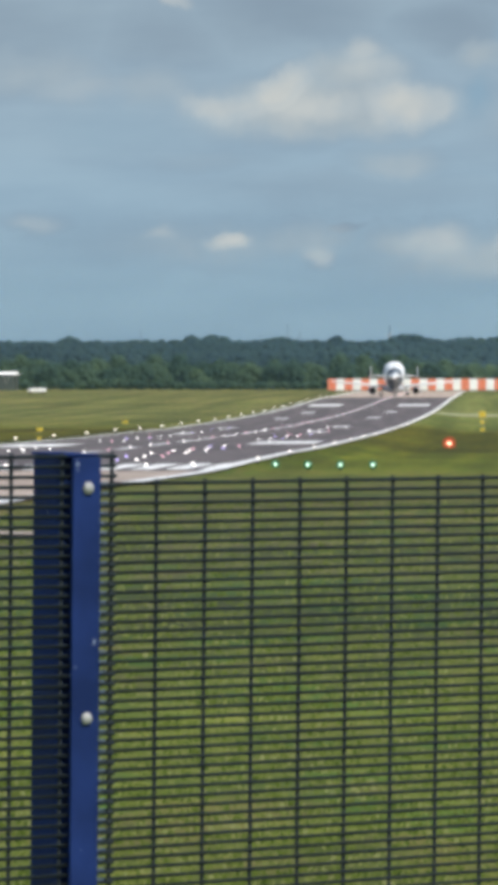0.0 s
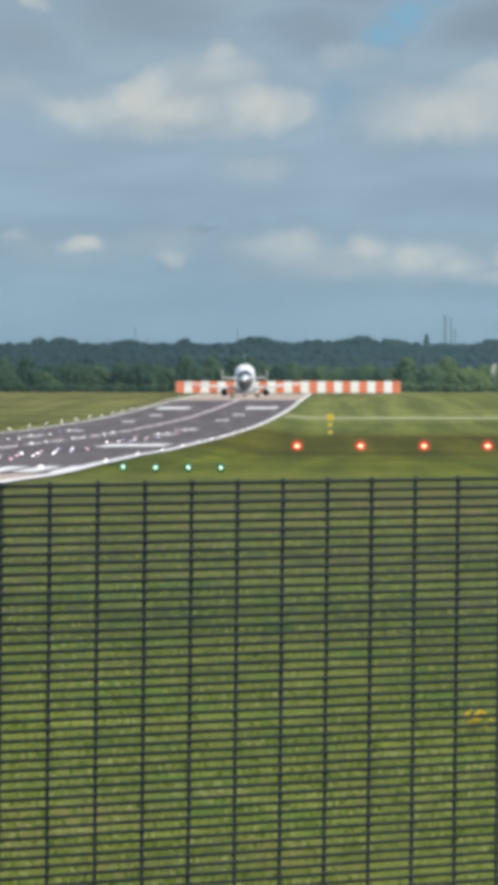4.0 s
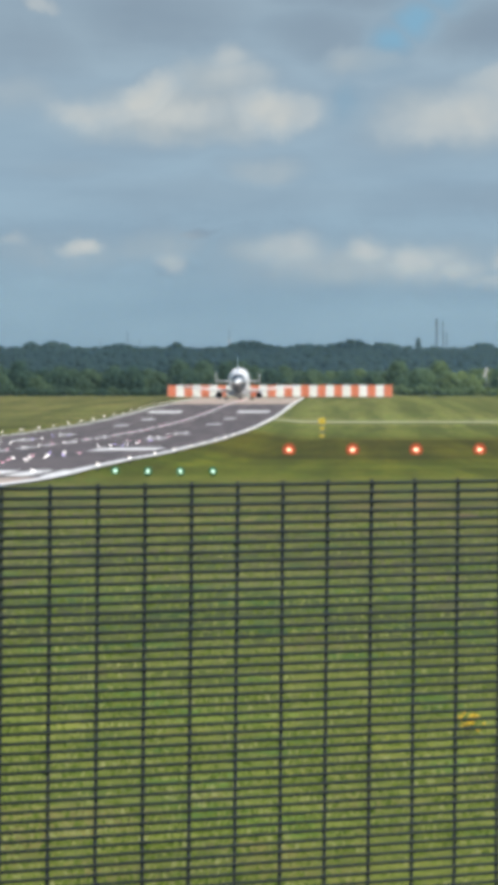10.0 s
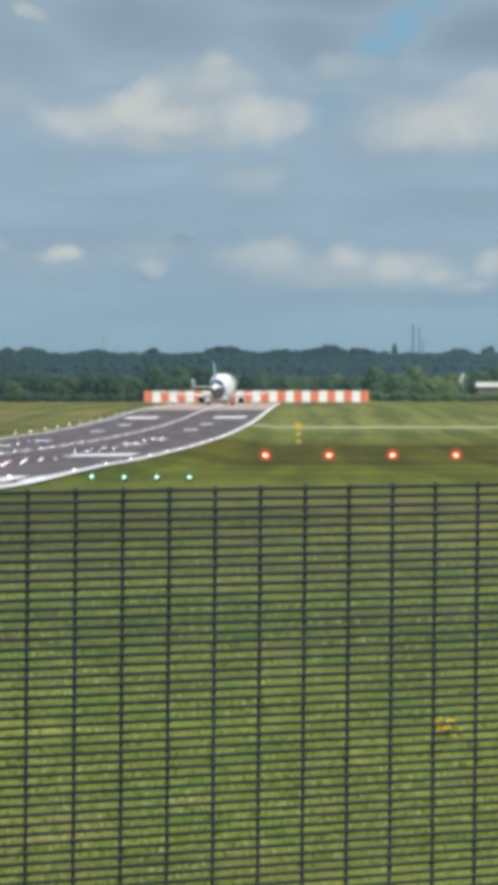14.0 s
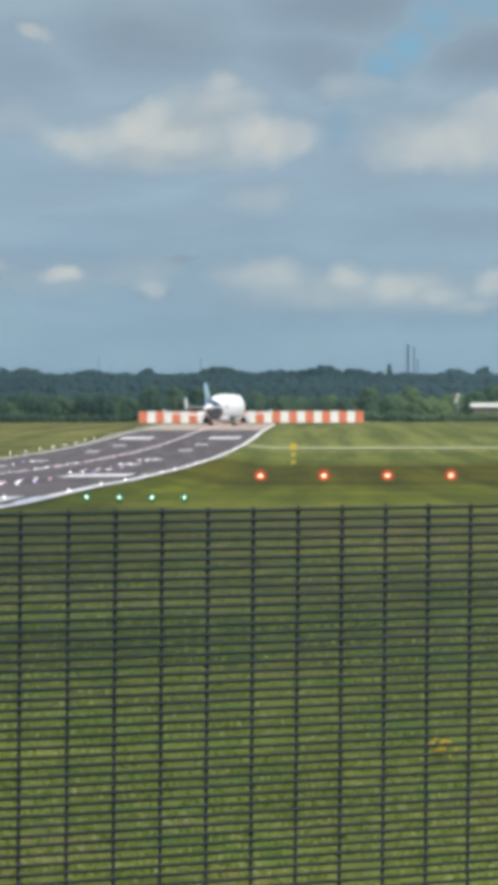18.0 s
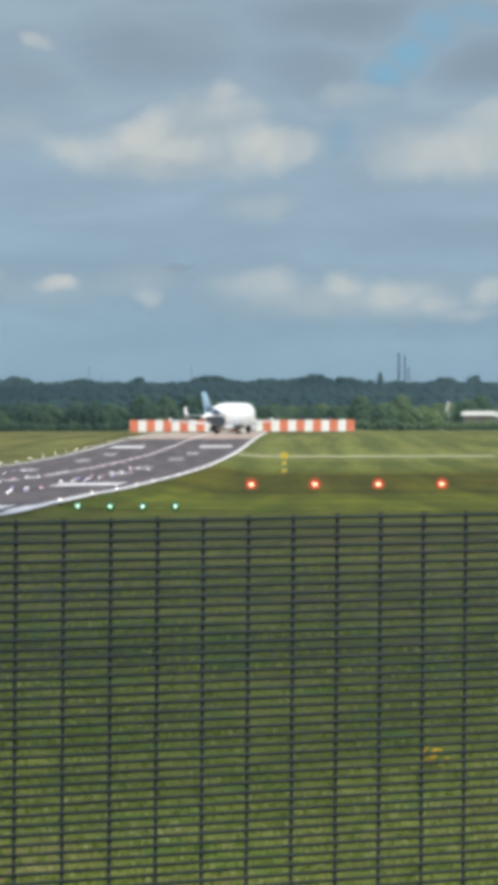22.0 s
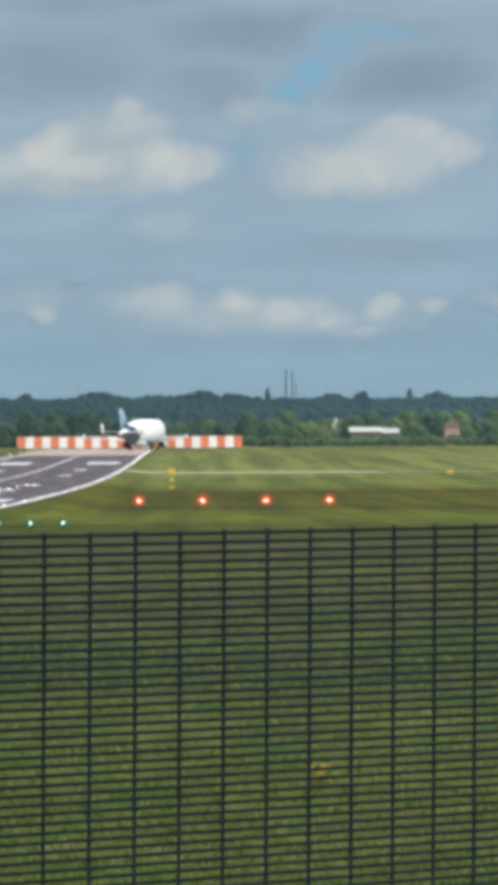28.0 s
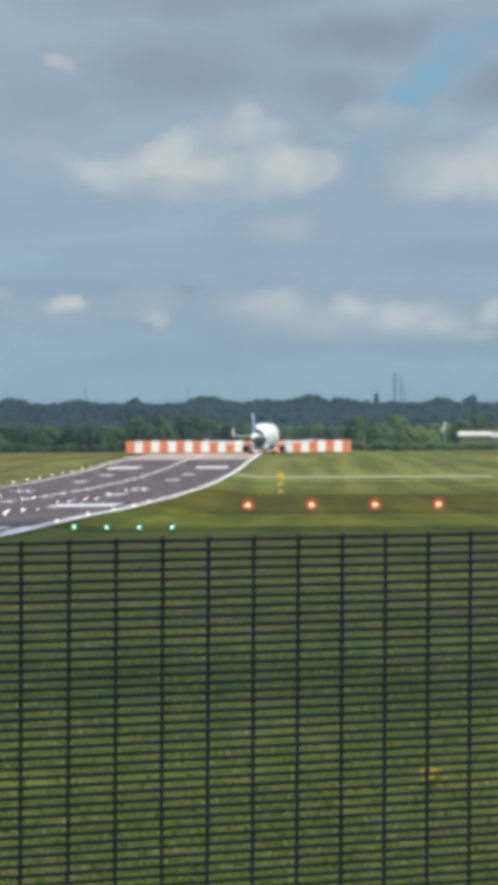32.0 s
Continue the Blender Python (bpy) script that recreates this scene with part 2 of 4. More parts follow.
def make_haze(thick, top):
    """Bluish see-through sheet that imitates haze, lit like any cloud, thinning out with height."""
    n = Nodes("haze_sheet")
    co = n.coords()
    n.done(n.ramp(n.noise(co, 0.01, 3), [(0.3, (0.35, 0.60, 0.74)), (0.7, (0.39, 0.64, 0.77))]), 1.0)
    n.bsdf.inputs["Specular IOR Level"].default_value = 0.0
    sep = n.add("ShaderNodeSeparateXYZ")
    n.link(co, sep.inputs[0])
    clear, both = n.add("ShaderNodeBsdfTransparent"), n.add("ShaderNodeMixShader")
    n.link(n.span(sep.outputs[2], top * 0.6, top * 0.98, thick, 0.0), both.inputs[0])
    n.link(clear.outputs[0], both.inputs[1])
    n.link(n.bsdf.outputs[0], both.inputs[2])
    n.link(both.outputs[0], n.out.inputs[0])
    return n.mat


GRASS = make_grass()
ASPHALT = make_asphalt("runway_asphalt", (0.082, 0.069, 0.070), (0.140, 0.121, 0.121), 0.74)
CONCRETE = make_asphalt("runway_concrete", (0.36, 0.285, 0.23), (0.50, 0.41, 0.335), 0.92)
MARKING = make_marking()
WIRE = make_fence_paint("fence_wire_coat", (0.024, 0.033, 0.037), -0.5)
POST_BLUE = make_fence_paint("fence_post_coat", (0.016, 0.038, 0.150), 0.0)
BAR_BLUE = make_fence_paint("clamp_bar_coat", (0.014, 0.034, 0.135), 0.06)
ZINC = worn("cut_wire_zinc", (0.30, 0.36, 0.42), 0.5, 0.2, 300, 0.5)
BOLT = worn("shear_bolt_zinc", (0.42, 0.42, 0.40), 0.5, 0.3, 60, 0.3, 0.0006)
RED = worn("barrier_red", (0.74, 0.23, 0.13), 0.5, 0, 0.4, 0.18)
WHITE = worn("barrier_white", (0.87, 0.85, 0.81), 0.5, 0, 0.4, 0.08)
STEEL = worn("galvanised_steel", (0.32, 0.33, 0.34), 0.5, 0.6, 1.5, 0.2)
AIR_WHITE = worn("aircraft_white", (0.82, 0.83, 0.84), 0.35, 0, 0.25, 0.06)
AIR_BLUE = worn("aircraft_blue", (0.27, 0.42, 0.54), 0.35, 0, 0.3, 0.15)
AIR_GREY = worn("aircraft_grey", (0.48, 0.50, 0.53), 0.4, 0.1, 0.3, 0.1)
DARK = worn("dark_rubber", (0.02, 0.02, 0.022), 0.7, 0, 2, 0.3)
YELLOW = worn("sign_yellow", (0.62, 0.46, 0.05), 0.5, 0, 2, 0.15)
PETAL = worn("yellow_petal", (0.78, 0.50, 0.03), 0.6, 0, 6, 0.2)
BARK = worn("bark", (0.09, 0.065, 0.045), 0.9, 0, 1.2, 0.4)
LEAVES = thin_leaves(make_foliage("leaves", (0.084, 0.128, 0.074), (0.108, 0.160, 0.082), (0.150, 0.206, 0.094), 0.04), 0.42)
# distant leaves: the blue of the haze is mixed into their colour
HAZY_MID_LEAVES = thin_leaves(make_foliage("hazy_mid_leaves", (0.050, 0.088, 0.078), (0.058, 0.098, 0.082), (0.068, 0.110, 0.086), 0.03, False), 0.45)
HAZY_FAR_LEAVES = thin_leaves(make_foliage("hazy_far_leaves", (0.032, 0.064, 0.068), (0.038, 0.072, 0.074), (0.044, 0.080, 0.080), 0.02, False), 0.45)
# far stacks and masts: bluish distance haze mixed into their grey
HAZY_SLATE = worn("hazy_slate_grey", (0.19, 0.25, 0.31), 0.6, 0, 0.2, 0.15)
TOWER_GREY = worn("tower_grey", (0.40, 0.44, 0.47), 0.7, 0, 0.3, 0.12)
AIR_TAIL = worn("aircraft_slate_blue", (0.045, 0.075, 0.115), 0.35, 0, 0.3, 0.2)
LAMP_EDGE = glow("lamp_edge", (1.0, 0.90, 0.80), 2.6)
BLADES = make_blades()
CLAD_GREEN = worn("green_cladding", (0.055, 0.072, 0.066), 0.6, 0, 0.4, 0.2)
LAMP_WHITE = glow("lamp_white", (1.0, 0.93, 0.88), 3.0)
LAMP_PINK = glow("lamp_rose", (1.0, 0.45, 0.55), 1.6)
LAMP_GREEN_HALO = glow("lamp_green_halo", (0.004, 0.085, 0.03), 1.0)
LAMP_VIOLET = glow("lamp_violet", (0.55, 0.42, 1.0), 1.8)
LAMP_GREEN_CORE = glow("lamp_green_core", (0.70, 1.0, 0.82), 1.8)
RED_HALO = halo_glow("red_halo", (0, -0.5, 0.66), 1.0, [(0.0, (1.0, 0.50, 0.26)), (0.30, (1.0, 0.17, 0.06)), (0.6, (0.42, 0.075, 0.022)), (1.0, (0.13, 0.06, 0.014))], 1.0)
LAMP_RED_CORE = glow("lamp_red_core", (1.0, 0.66, 0.44), 2.0)
BRICK = worn("brick_red", (0.42, 0.24, 0.18), 0.85, 0, 1.5, 0.3)
ROOF_PALE = worn("roof_pale", (0.45, 0.45, 0.43), 0.6, 0, 0.5, 0.12)
ROOF_CREAM = worn("roof_cream", (0.52, 0.52, 0.46), 0.6, 0, 0.5, 0.1)
ROOF_TILE = worn("roof_tile", (0.20, 0.13, 0.10), 0.8, 0, 1.0, 0.3)
GLASS = worn("window_glass", (0.03, 0.04, 0.05), 0.12, 0, 2, 0.1)
MIST, VEIL = make_mist("cloud_mist", 0.17, 0.29), make_mist("cloud_veil", 0.11, 0.19)
WISP = make_mist("cloud_wisp", 0.075, 0.13)
RENDER = worn("pale_render", (0.62, 0.58, 0.50), 0.8, 0, 0.8, 0.1)


# ---- mesh helpers ----
def mesh_of(name, bm, mat, smooth=False):
    me = bpy.data.meshes.new(name)
    bm.to_mesh(me)
    bm.free()
    for m in (mat if isinstance(mat, (list, tuple)) else [mat]):
        me.materials.append(m)
    if smooth:
        for p in me.polygons:
            p.use_smooth = True
    return me


def part(name, bm, mat, parent, label="", smooth=False):
    me = bm if isinstance(bm, bpy.types.Mesh) else mesh_of(name, bm, mat, smooth)
    ob = new(name, me)
    ob.parent = parent
    return tagged(ob, label)


def thing(name, at, label, category, group="", kind=""):
    ob = new(name)
    ob.empty_display_size = 0.2
    ob.matrix_basis = at if isinstance(at, Matrix) else Matrix.Translation(at)
    return tagged(ob, label, category, group, kind)


def box(sx, sy, sz, at=(0, 0, 0), bevel=0.0, bm=None, turn=None):
    """A box of that size with its base's centre at the place given."""
    b = bm or bmesh.new()
    m = Matrix.Translation(Vector(at) + Vector((0, 0, sz / 2)))
    if turn:
        m = m @ turn
    r = bmesh.ops.create_cube(b, size=1.0, matrix=m @ Matrix.Diagonal((sx, sy, sz, 1)))
    if bevel:
        es = list({e for v in r["verts"] for e in v.link_edges})
        bmesh.ops.bevel(b, geom=es, offset=bevel, segments=2, affect="EDGES", profile=0.5)
    return b


def tube(r1, r2, a, b, sides=8, bm=None, caps=True):
    """A tapered round bar from a to b."""
    bm = bm or bmesh.new()
    a, b = Vector(a), Vector(b)
    m = Matrix.Translation((a + b) / 2) @ (b - a).to_track_quat("Z", "Y").to_matrix().to_4x4()
    bmesh.ops.create_cone(bm, cap_ends=caps, segments=sides, radius1=r1, radius2=r2, depth=(b - a).length, matrix=m)
    return bm


def loft(rings, bm=None, close=True):
    """A skin through rings of points, each ring with as many points."""
    bm = bm or bmesh.new()
    vs = [[bm.verts.new(p) for p in ring] for ring in rings]
    n = len(vs[0])
    for a, b in zip(vs, vs[1:]):
        for i in range(n):
            bm.faces.new((a[i], a[(i + 1) % n], b[(i + 1) % n], b[i]))
    if close:
        bm.faces.new(vs[0][::-1])
        bm.faces.new(vs[-1])
    bmesh.ops.recalc_face_normals(bm, faces=bm.faces)
    return bm


def lerp_table(table, v):
    for (a, fa), (b, fb) in zip(table, table[1:]):
        if v <= b:
            k = min(1, max(0, (v - a) / (b - a)))
            return fa + (fb - fa) * k
    return table[-1][1]


def smooth(v, a, b):
    k = min(1, max(0, (v - a) / (b - a)))
    return k * k * (3 - 2 * k)


# ---- the lie of the land ----
SKEW = 0.02264                       # the runway runs a little to the right of +y
EDGE_R, EDGE_L, CENTRE = -20.3, -65.3, -42.8
DROP = [(-400, 2.53), (12, 2.53), (20, 3.5), (30, 4.6), (42, 5.2), (62, 5.3), (150, 5.0), (194, 5.0), (242, 5.5), (277, 5.8), (328, 6.35), (377, 6.55),
        (455, 6.95), (522, 7.45), (613, 7.9), (744, 8.5), (940, 9.05), (1110, 9.1), (1280, 8.85), (1465, 8.2), (1680, 6.95), (2009, 5.8),
        (2150, 5.5), (2400, 5.0), (2900, 3.0), (3300, 0.0), (4300, -22.0), (4420, -23.0), (4990, -18.0)]
DIP = [(0, 0.0), (300, 0.2), (377, 0.45), (560, 1.3), (700, 1.62), (1000, 1.35), (1500, 0.0), (5000, 0.0)]
BANK = [(0, 2.5), (377, 2.5), (700, 10.0), (5000, 10.0)]
FALL = [(0, 0.0), (300, 0.0), (420, 1.0), (1200, 1.0), (1550, 0.0), (5000, 0.0)]


def lie(x, y):
    a = x - SKEW * y
    z = EYE_Z - lerp_table(DROP, y)
    z -= lerp_table(DIP, y) * smooth(a, EDGE_R + 0.4, EDGE_R + lerp_table(BANK, y))
    z -= 0.012 * lerp_table(FALL, y) * min(45, max(0, EDGE_R - a))
    return z


def on_runway(a, y, lift=0.0):
    x = a + SKEW * y
    return Vector((x, y, lie(x, y) + lift))


def make_ground():
    ys = [-400, -100, 0, 6, 12, 16, 20, 25, 30, 36, 42, 50] + list(range(62, 460, 12)) + list(range(460, 2400, 30)) + list(range(2400, 5000, 100)) + [4990]
    offs = [-3000, -1500, -800, -400, -250, -160, -110, -80, EDGE_L - 3, EDGE_L, -54, CENTRE, -31, EDGE_R, -17, -13, -9, -5, 0, 10, 25, 45, 80, 130, 200, 350, 700, 1500, 3000]
    verts, faces = [], []
    for y in ys:
        for a in offs:
            x = a + SKEW * y
            verts.append((x, y, lie(x, y) - (0.06 if EDGE_L <= a <= EDGE_R and 150 < y < 2120 else 0)))
    n = len(offs)
    for j in range(len(ys) - 1):
        for i in range(n - 1):
            k = j * n + i
            faces.append((k, k + 1, k + n + 1, k + n))
    me = bpy.data.meshes.new("ground")
    me.from_pydata(verts, [], faces)
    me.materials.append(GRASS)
    for p in me.polygons:
        p.use_smooth = True
    return tagged(new("ground", me), "mown airfield grass, green with straw patches", "grass", kind="structure")


def strip(name, a0, a1, y0, y1, mat, lift, step=30):
    """A flat band that follows the land, in the runway's own directions."""
    n = max(1, int((y1 - y0) / step))
    across = [a0 + (a1 - a0) * i / max(1, int(abs(a1 - a0) / 6)) for i in range(max(1, int(abs(a1 - a0) / 6)) + 1)]
    verts, faces = [], []
    for j in range(n + 1):
        for a in across:
            verts.append(on_runway(a, y0 + (y1 - y0) * j / n, lift))
    w = len(across)
    for j in range(n):
        for i in range(w - 1):
            k = j * w + i
            faces.append((k, k + 1, k + w + 1, k + w))
    me = bpy.data.meshes.new(name)
    me.from_pydata(verts, [], faces)
    me.materials.append(mat)
    return new(name, me)


make_ground()
tagged(strip("pavement", EDGE_L, EDGE_R, 1730, 2112, CONCRETE, 0.03), "pale concrete turning pad at the far runway end", "pavement", kind="structure")
TRACK = worn("straw_gravel", (0.32, 0.33, 0.165), 0.9, 0, 0.2, 0.3)
tagged(strip("road", EDGE_R + 1, EDGE_R + 66, 1216, 1266, TRACK, 0.20), "pale gravel track across the grass", "track", kind="structure")
tagged(strip("road", EDGE_R + 66, EDGE_R + 130, 1234, 1252, TRACK, 0.20), "narrow overgrown end of the gravel track", "track", kind="structure")
tagged(strip("runway", EDGE_L, EDGE_R, 338, 1730, ASPHALT, 0.03), "dark asphalt runway with white markings", "runway", kind="structure")
tagged(strip("pavement", EDGE_L, EDGE_R, 150, 338, CONCRETE, 0.03), "pale concrete strip before the runway threshold", "pavement", kind="structure")


tagged(strip("pavement", EDGE_R, -15.2, 158.5, 161.5, CONCRETE, 0.05), "narrow pale concrete apron beside the runway pad", "pavement", kind="structure")


def marking(name, a0, a1, y0, y1, label, lift=0.07):
    return tagged(strip(name, a0, a1, y0, y1, MARKING, lift, 20), label, "runway marking", "runway markings", "structure")


def make_markings():
    for side, a in (("right", EDGE_R), ("left", EDGE_L + 0.9)):
        marking("edge_line", a - 1.1, a, 150, 2105, "white painted runway edge line")
    for i in range(9):
        for s in (-1, 1):
            c = CENTRE + s * (1.8 + 2.5 * i)
            marking("threshold_stripe", c - 0.85, c + 0.85, 342, 374, "white painted threshold stripe", 0.08)
    for s in (-1, 1):
        for y0, y1, near, far in ((582, 620, 11.2, 19.3), (1452, 1500, 8.5, 18.0)):
            lo, hi = sorted((CENTRE + s * near, CENTRE + s * far))
            marking("aiming_bar", lo, hi, y0, y1, "broad white painted aiming bar", 0.08)
        for y0 in (790, 912, 1128, 1280):
            lo, hi = sorted((CENTRE + s * 9.2, CENTRE + s * 12.4))
            marking("touchdown_bar", lo, hi, y0, y0 + 22, "short white painted touchdown bar", 0.08)
    y = 430
    while y < 2080:
        marking("centreline_dash", CENTRE - 0.6, CENTRE + 0.6, y, y + 30, "white painted centreline dash", 0.08)
        y += 50


make_markings()


# ---- sky ----
SKY_Y = 4850
PER = SKY_Y / 8700                   # metres at the sky's distance for one unit of the sky plan below


def sky_sheet(name, y, label):
    me = bpy.data.meshes.new(name)
    w = 3200
    me.from_pydata([(-w, 0, -60), (w, 0, -60), (w, 0, 1500), (-w, 0, 1500)], [], [(0, 1, 2, 3)])
    ob = new(name, me)
    ob.location = (0, y, EYE_Z)
    return tagged(ob, label, "sky", kind="structure")


def plan_coords(n, warp, scale):
    """Sky plan: u to the right, v upwards from the horizon, with ragged edges."""
    co = n.scaled(n.coords(), 1 / PER, 1 / PER, 1 / PER)
    nz = n.add("ShaderNodeTexNoise", Scale=scale, Detail=5.0, Roughness=0.6)
    n.link(co, nz.inputs["Vector"])
    sub = n.add("ShaderNodeVectorMath")
    sub.operation = "SUBTRACT"
    n.link(nz.outputs["Color"], sub.inputs[0])
    sub.inputs[1].default_value = (0.5, 0.5, 0.5)
    mul = n.add("ShaderNodeVectorMath")
    mul.operation = "SCALE"
    n.link(sub.outputs[0], mul.inputs[0])
    mul.inputs["Scale"].default_value = warp
    add = n.add("ShaderNodeVectorMath")
    add.operation = "ADD"
    n.link(co, add.inputs[0])
    n.link(mul.outputs[0], add.inputs[1])
    return co, add.outputs[0]


def puff(n, vec, u, v, ru, rv, amount, lean=0.0):
    """One soft oval in the sky plan."""
    mp = n.add("ShaderNodeMapping")
    mp.vector_type = "TEXTURE"
    mp.inputs["Location"].default_value = (u, 0, v)
    mp.inputs["Rotation"].default_value = (0, radians(lean), 0)
    mp.inputs["Scale"].default_value = (ru, 1e6, rv)
    n.link(vec, mp.inputs["Vector"])
    ln = n.add("ShaderNodeVectorMath")
    ln.operation = "LENGTH"
    n.link(mp.outputs[0], ln.inputs[0])
    return n.span(ln.outputs["Value"], 1.5, 0.15, 0.0, amount)


def most(n, vals):
    out = vals[0]
    for v in vals[1:]:
        out = n.math("MAXIMUM", out, v)
    return out


def make_sky():
    back = sky_sheet("backdrop_sky", SKY_Y + 60, "hazy blue-grey sky over the horizon")
    n = Nodes("sky_haze")
    co = n.scaled(n.coords(), 1 / PER, 1 / PER, 1 / PER)
    sep = n.add("ShaderNodeSeparateXYZ")
    n.link(co, sep.inputs[0])
    band = n.noise(n.scaled(co, 0.0022, 1, 0.010), 1.0, 4)
    col = n.ramp(n.span(sep.outputs[2], 40, 760), [(0.0, (0.262, 0.384, 0.486)), (0.35, (0.304, 0.436, 0.548)), (0.7, (0.326, 0.446, 0.548)), (1.0, (0.318, 0.424, 0.515))])
    col = n.mix(1.0, col, n.mix(n.span(band, 0.3, 0.7), (0.93, 0.94, 0.95), (1.07, 1.06, 1.04)), "MULTIPLY")
    em = n.add("ShaderNodeEmission")
    n.link(col, em.inputs[0])
    n.link(em.outputs[0], n.out.inputs[0])
    back.data.materials.append(n.mat)

    def clouds(name, y, warp, scale, pale, body, grey, blue, drift):
        ob = sky_sheet(name, y, "drifting pale and grey cumulus clouds")
        n = Nodes(name)
        co, vec = plan_coords(n, warp, scale)
        texture = n.noise(co, scale * 1.3, 3, 0.5)
        p = most(n, [puff(n, vec, *b) for b in pale])
        m = most(n, [puff(n, vec, *b) for b in body])
        g = most(n, [puff(n, vec, *b) for b in grey])
        colour = n.mix(texture, (0.200, 0.276, 0.358), (0.255, 0.330, 0.412))
        colour = n.mix(n.span(m, 0.10, 0.5), colour, n.mix(n.span(texture, 0.3, 0.7), (0.38, 0.435, 0.465), (0.47, 0.51, 0.515)))
        colour = n.mix(n.span(p, 0.12, 0.62), colour, n.mix(n.span(texture, 0.3, 0.7), (0.51, 0.55, 0.555), (0.61, 0.625, 0.595)))
        alpha = n.math("MAXIMUM", n.math("MAXIMUM", p, m), g)
        if blue:
            q = most(n, [puff(n, vec, *b) for b in blue])
            colour = n.mix(n.math("MULTIPLY", q, n.math("SUBTRACT", 1.0, n.math("MAXIMUM", p, m), True)), colour, (0.215, 0.43, 0.60))
            alpha = n.math("MAXIMUM", alpha, n.math("MULTIPLY", q, 0.95))
        alpha = n.math("MULTIPLY", alpha, n.span(texture, 0.28, 0.6, 0.82, 1.0))
        em, tr, mx = n.add("ShaderNodeEmission"), n.add("ShaderNodeBsdfTransparent"), n.add("ShaderNodeMixShader")
        n.link(colour, em.inputs[0])
        n.link(alpha, mx.inputs[0])
        n.link(tr.outputs[0], mx.inputs[1])
        n.link(em.outputs[0], mx.inputs[2])
        n.link(mx.outputs[0], n.out.inputs[0])
        ob.data.materials.append(n.mat)
        ob["drift"] = drift
        return ob

    # ovals: u, v, half width, half height, strength, lean
    low = clouds("backdrop_clouds_low", SKY_Y + 20, 60, 0.010,
                 [(-296, 246, 46, 20, 0.8), (-421, 255, 44, 18, 0.45), (-138, 214, 40, 24, 0.5), (79, 242, 92, 40, 0.6), (214, 236, 52, 26, 0.72),
                  (300, 220, 90, 36, 0.68), (380, 204, 80, 28, 0.55), (470, 222, 44, 36, 0.7, -25), (430, 184, 80, 18, 0.5), (556, 227, 46, 18, 0.55),
                  (-640, 272, 70, 22, 0.4), (700, 240, 90, 26, 0.45)],
                 [(-165, 245, 110, 46, 0.42), (230, 215, 330, 56, 0.5), (-330, 240, 240, 50, 0.34), (10, 238, 80, 44, 0.45), (260, 186, 90, 26, 0.35), (480, 200, 140, 44, 0.35)],
                 [(-96, 268, 40, 11, 0.7), (360, 198, 36, 9, 0.6), (60, 196, 100, 14, 0.4), (210, 205, 60, 12, 0.35), (520, 330, 160, 30, 0.3)], [], 2.2)
    high = clouds("backdrop_clouds_high", SKY_Y, 80, 0.0066,
                  [(-290, 482, 112, 34, 0.75), (-200, 506, 72, 38, 0.9, -24), (36, 484, 90, 48, 0.95), (-120, 478, 130, 34, 0.5), (-44, 580, 50, 36, 0.55), (-26, 552, 80, 36, 0.45),
                   (400, 490, 155, 54, 0.85, -10), (440, 532, 90, 34, 0.82), (300, 448, 110, 36, 0.6), (530, 500, 66, 42, 0.72), (-560, 505, 110, 40, 0.4), (900, 470, 170, 60, 0.6), (-386, 680, 40, 20, 0.55, 12)],
                  [(-130, 478, 260, 62, 0.78), (-60, 535, 120, 56, 0.62), (19, 380, 105, 40, 0.45), (-420, 505, 90, 50, 0.4), (180, 574, 85, 38, 0.5), (370, 480, 215, 76, 0.7, -8),
                   (-640, 540, 160, 60, 0.4), (250, 400, 200, 40, 0.18), (-330, 390, 130, 30, 0.25)],
                  [(165, 712, 165, 50, 0.8), (112, 620, 115, 44, 0.6), (-182, 655, 165, 84, 0.7), (455, 630, 165, 60, 0.85), (-400, 600, 130, 70, 0.5), (-700, 620, 220, 80, 0.5),
                   (850, 600, 220, 90, 0.7), (-60, 330, 300, 40, 0.35), (330, 330, 260, 40, 0.3), (-150, 800, 300, 60, 0.6), (330, 440, 160, 24, 0.3)],
                  [(236, 612, 44, 38, 0.95), (276, 650, 50, 40, 0.95), (322, 692, 62, 36, 0.8), (400, 716, 95, 28, 0.75), (157, 490, 48, 48, 0.6), (225, 566, 60, 40, 0.4), (640, 560, 60, 60, 0.6), (-480, 440, 200, 50, 0.3)], 4.9)
    return low, high


CLOUDS = make_sky()


# ---- unseen clouds added overhead for their shade ----
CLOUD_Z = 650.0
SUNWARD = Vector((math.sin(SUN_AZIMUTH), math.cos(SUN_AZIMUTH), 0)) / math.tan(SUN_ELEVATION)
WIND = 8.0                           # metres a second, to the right


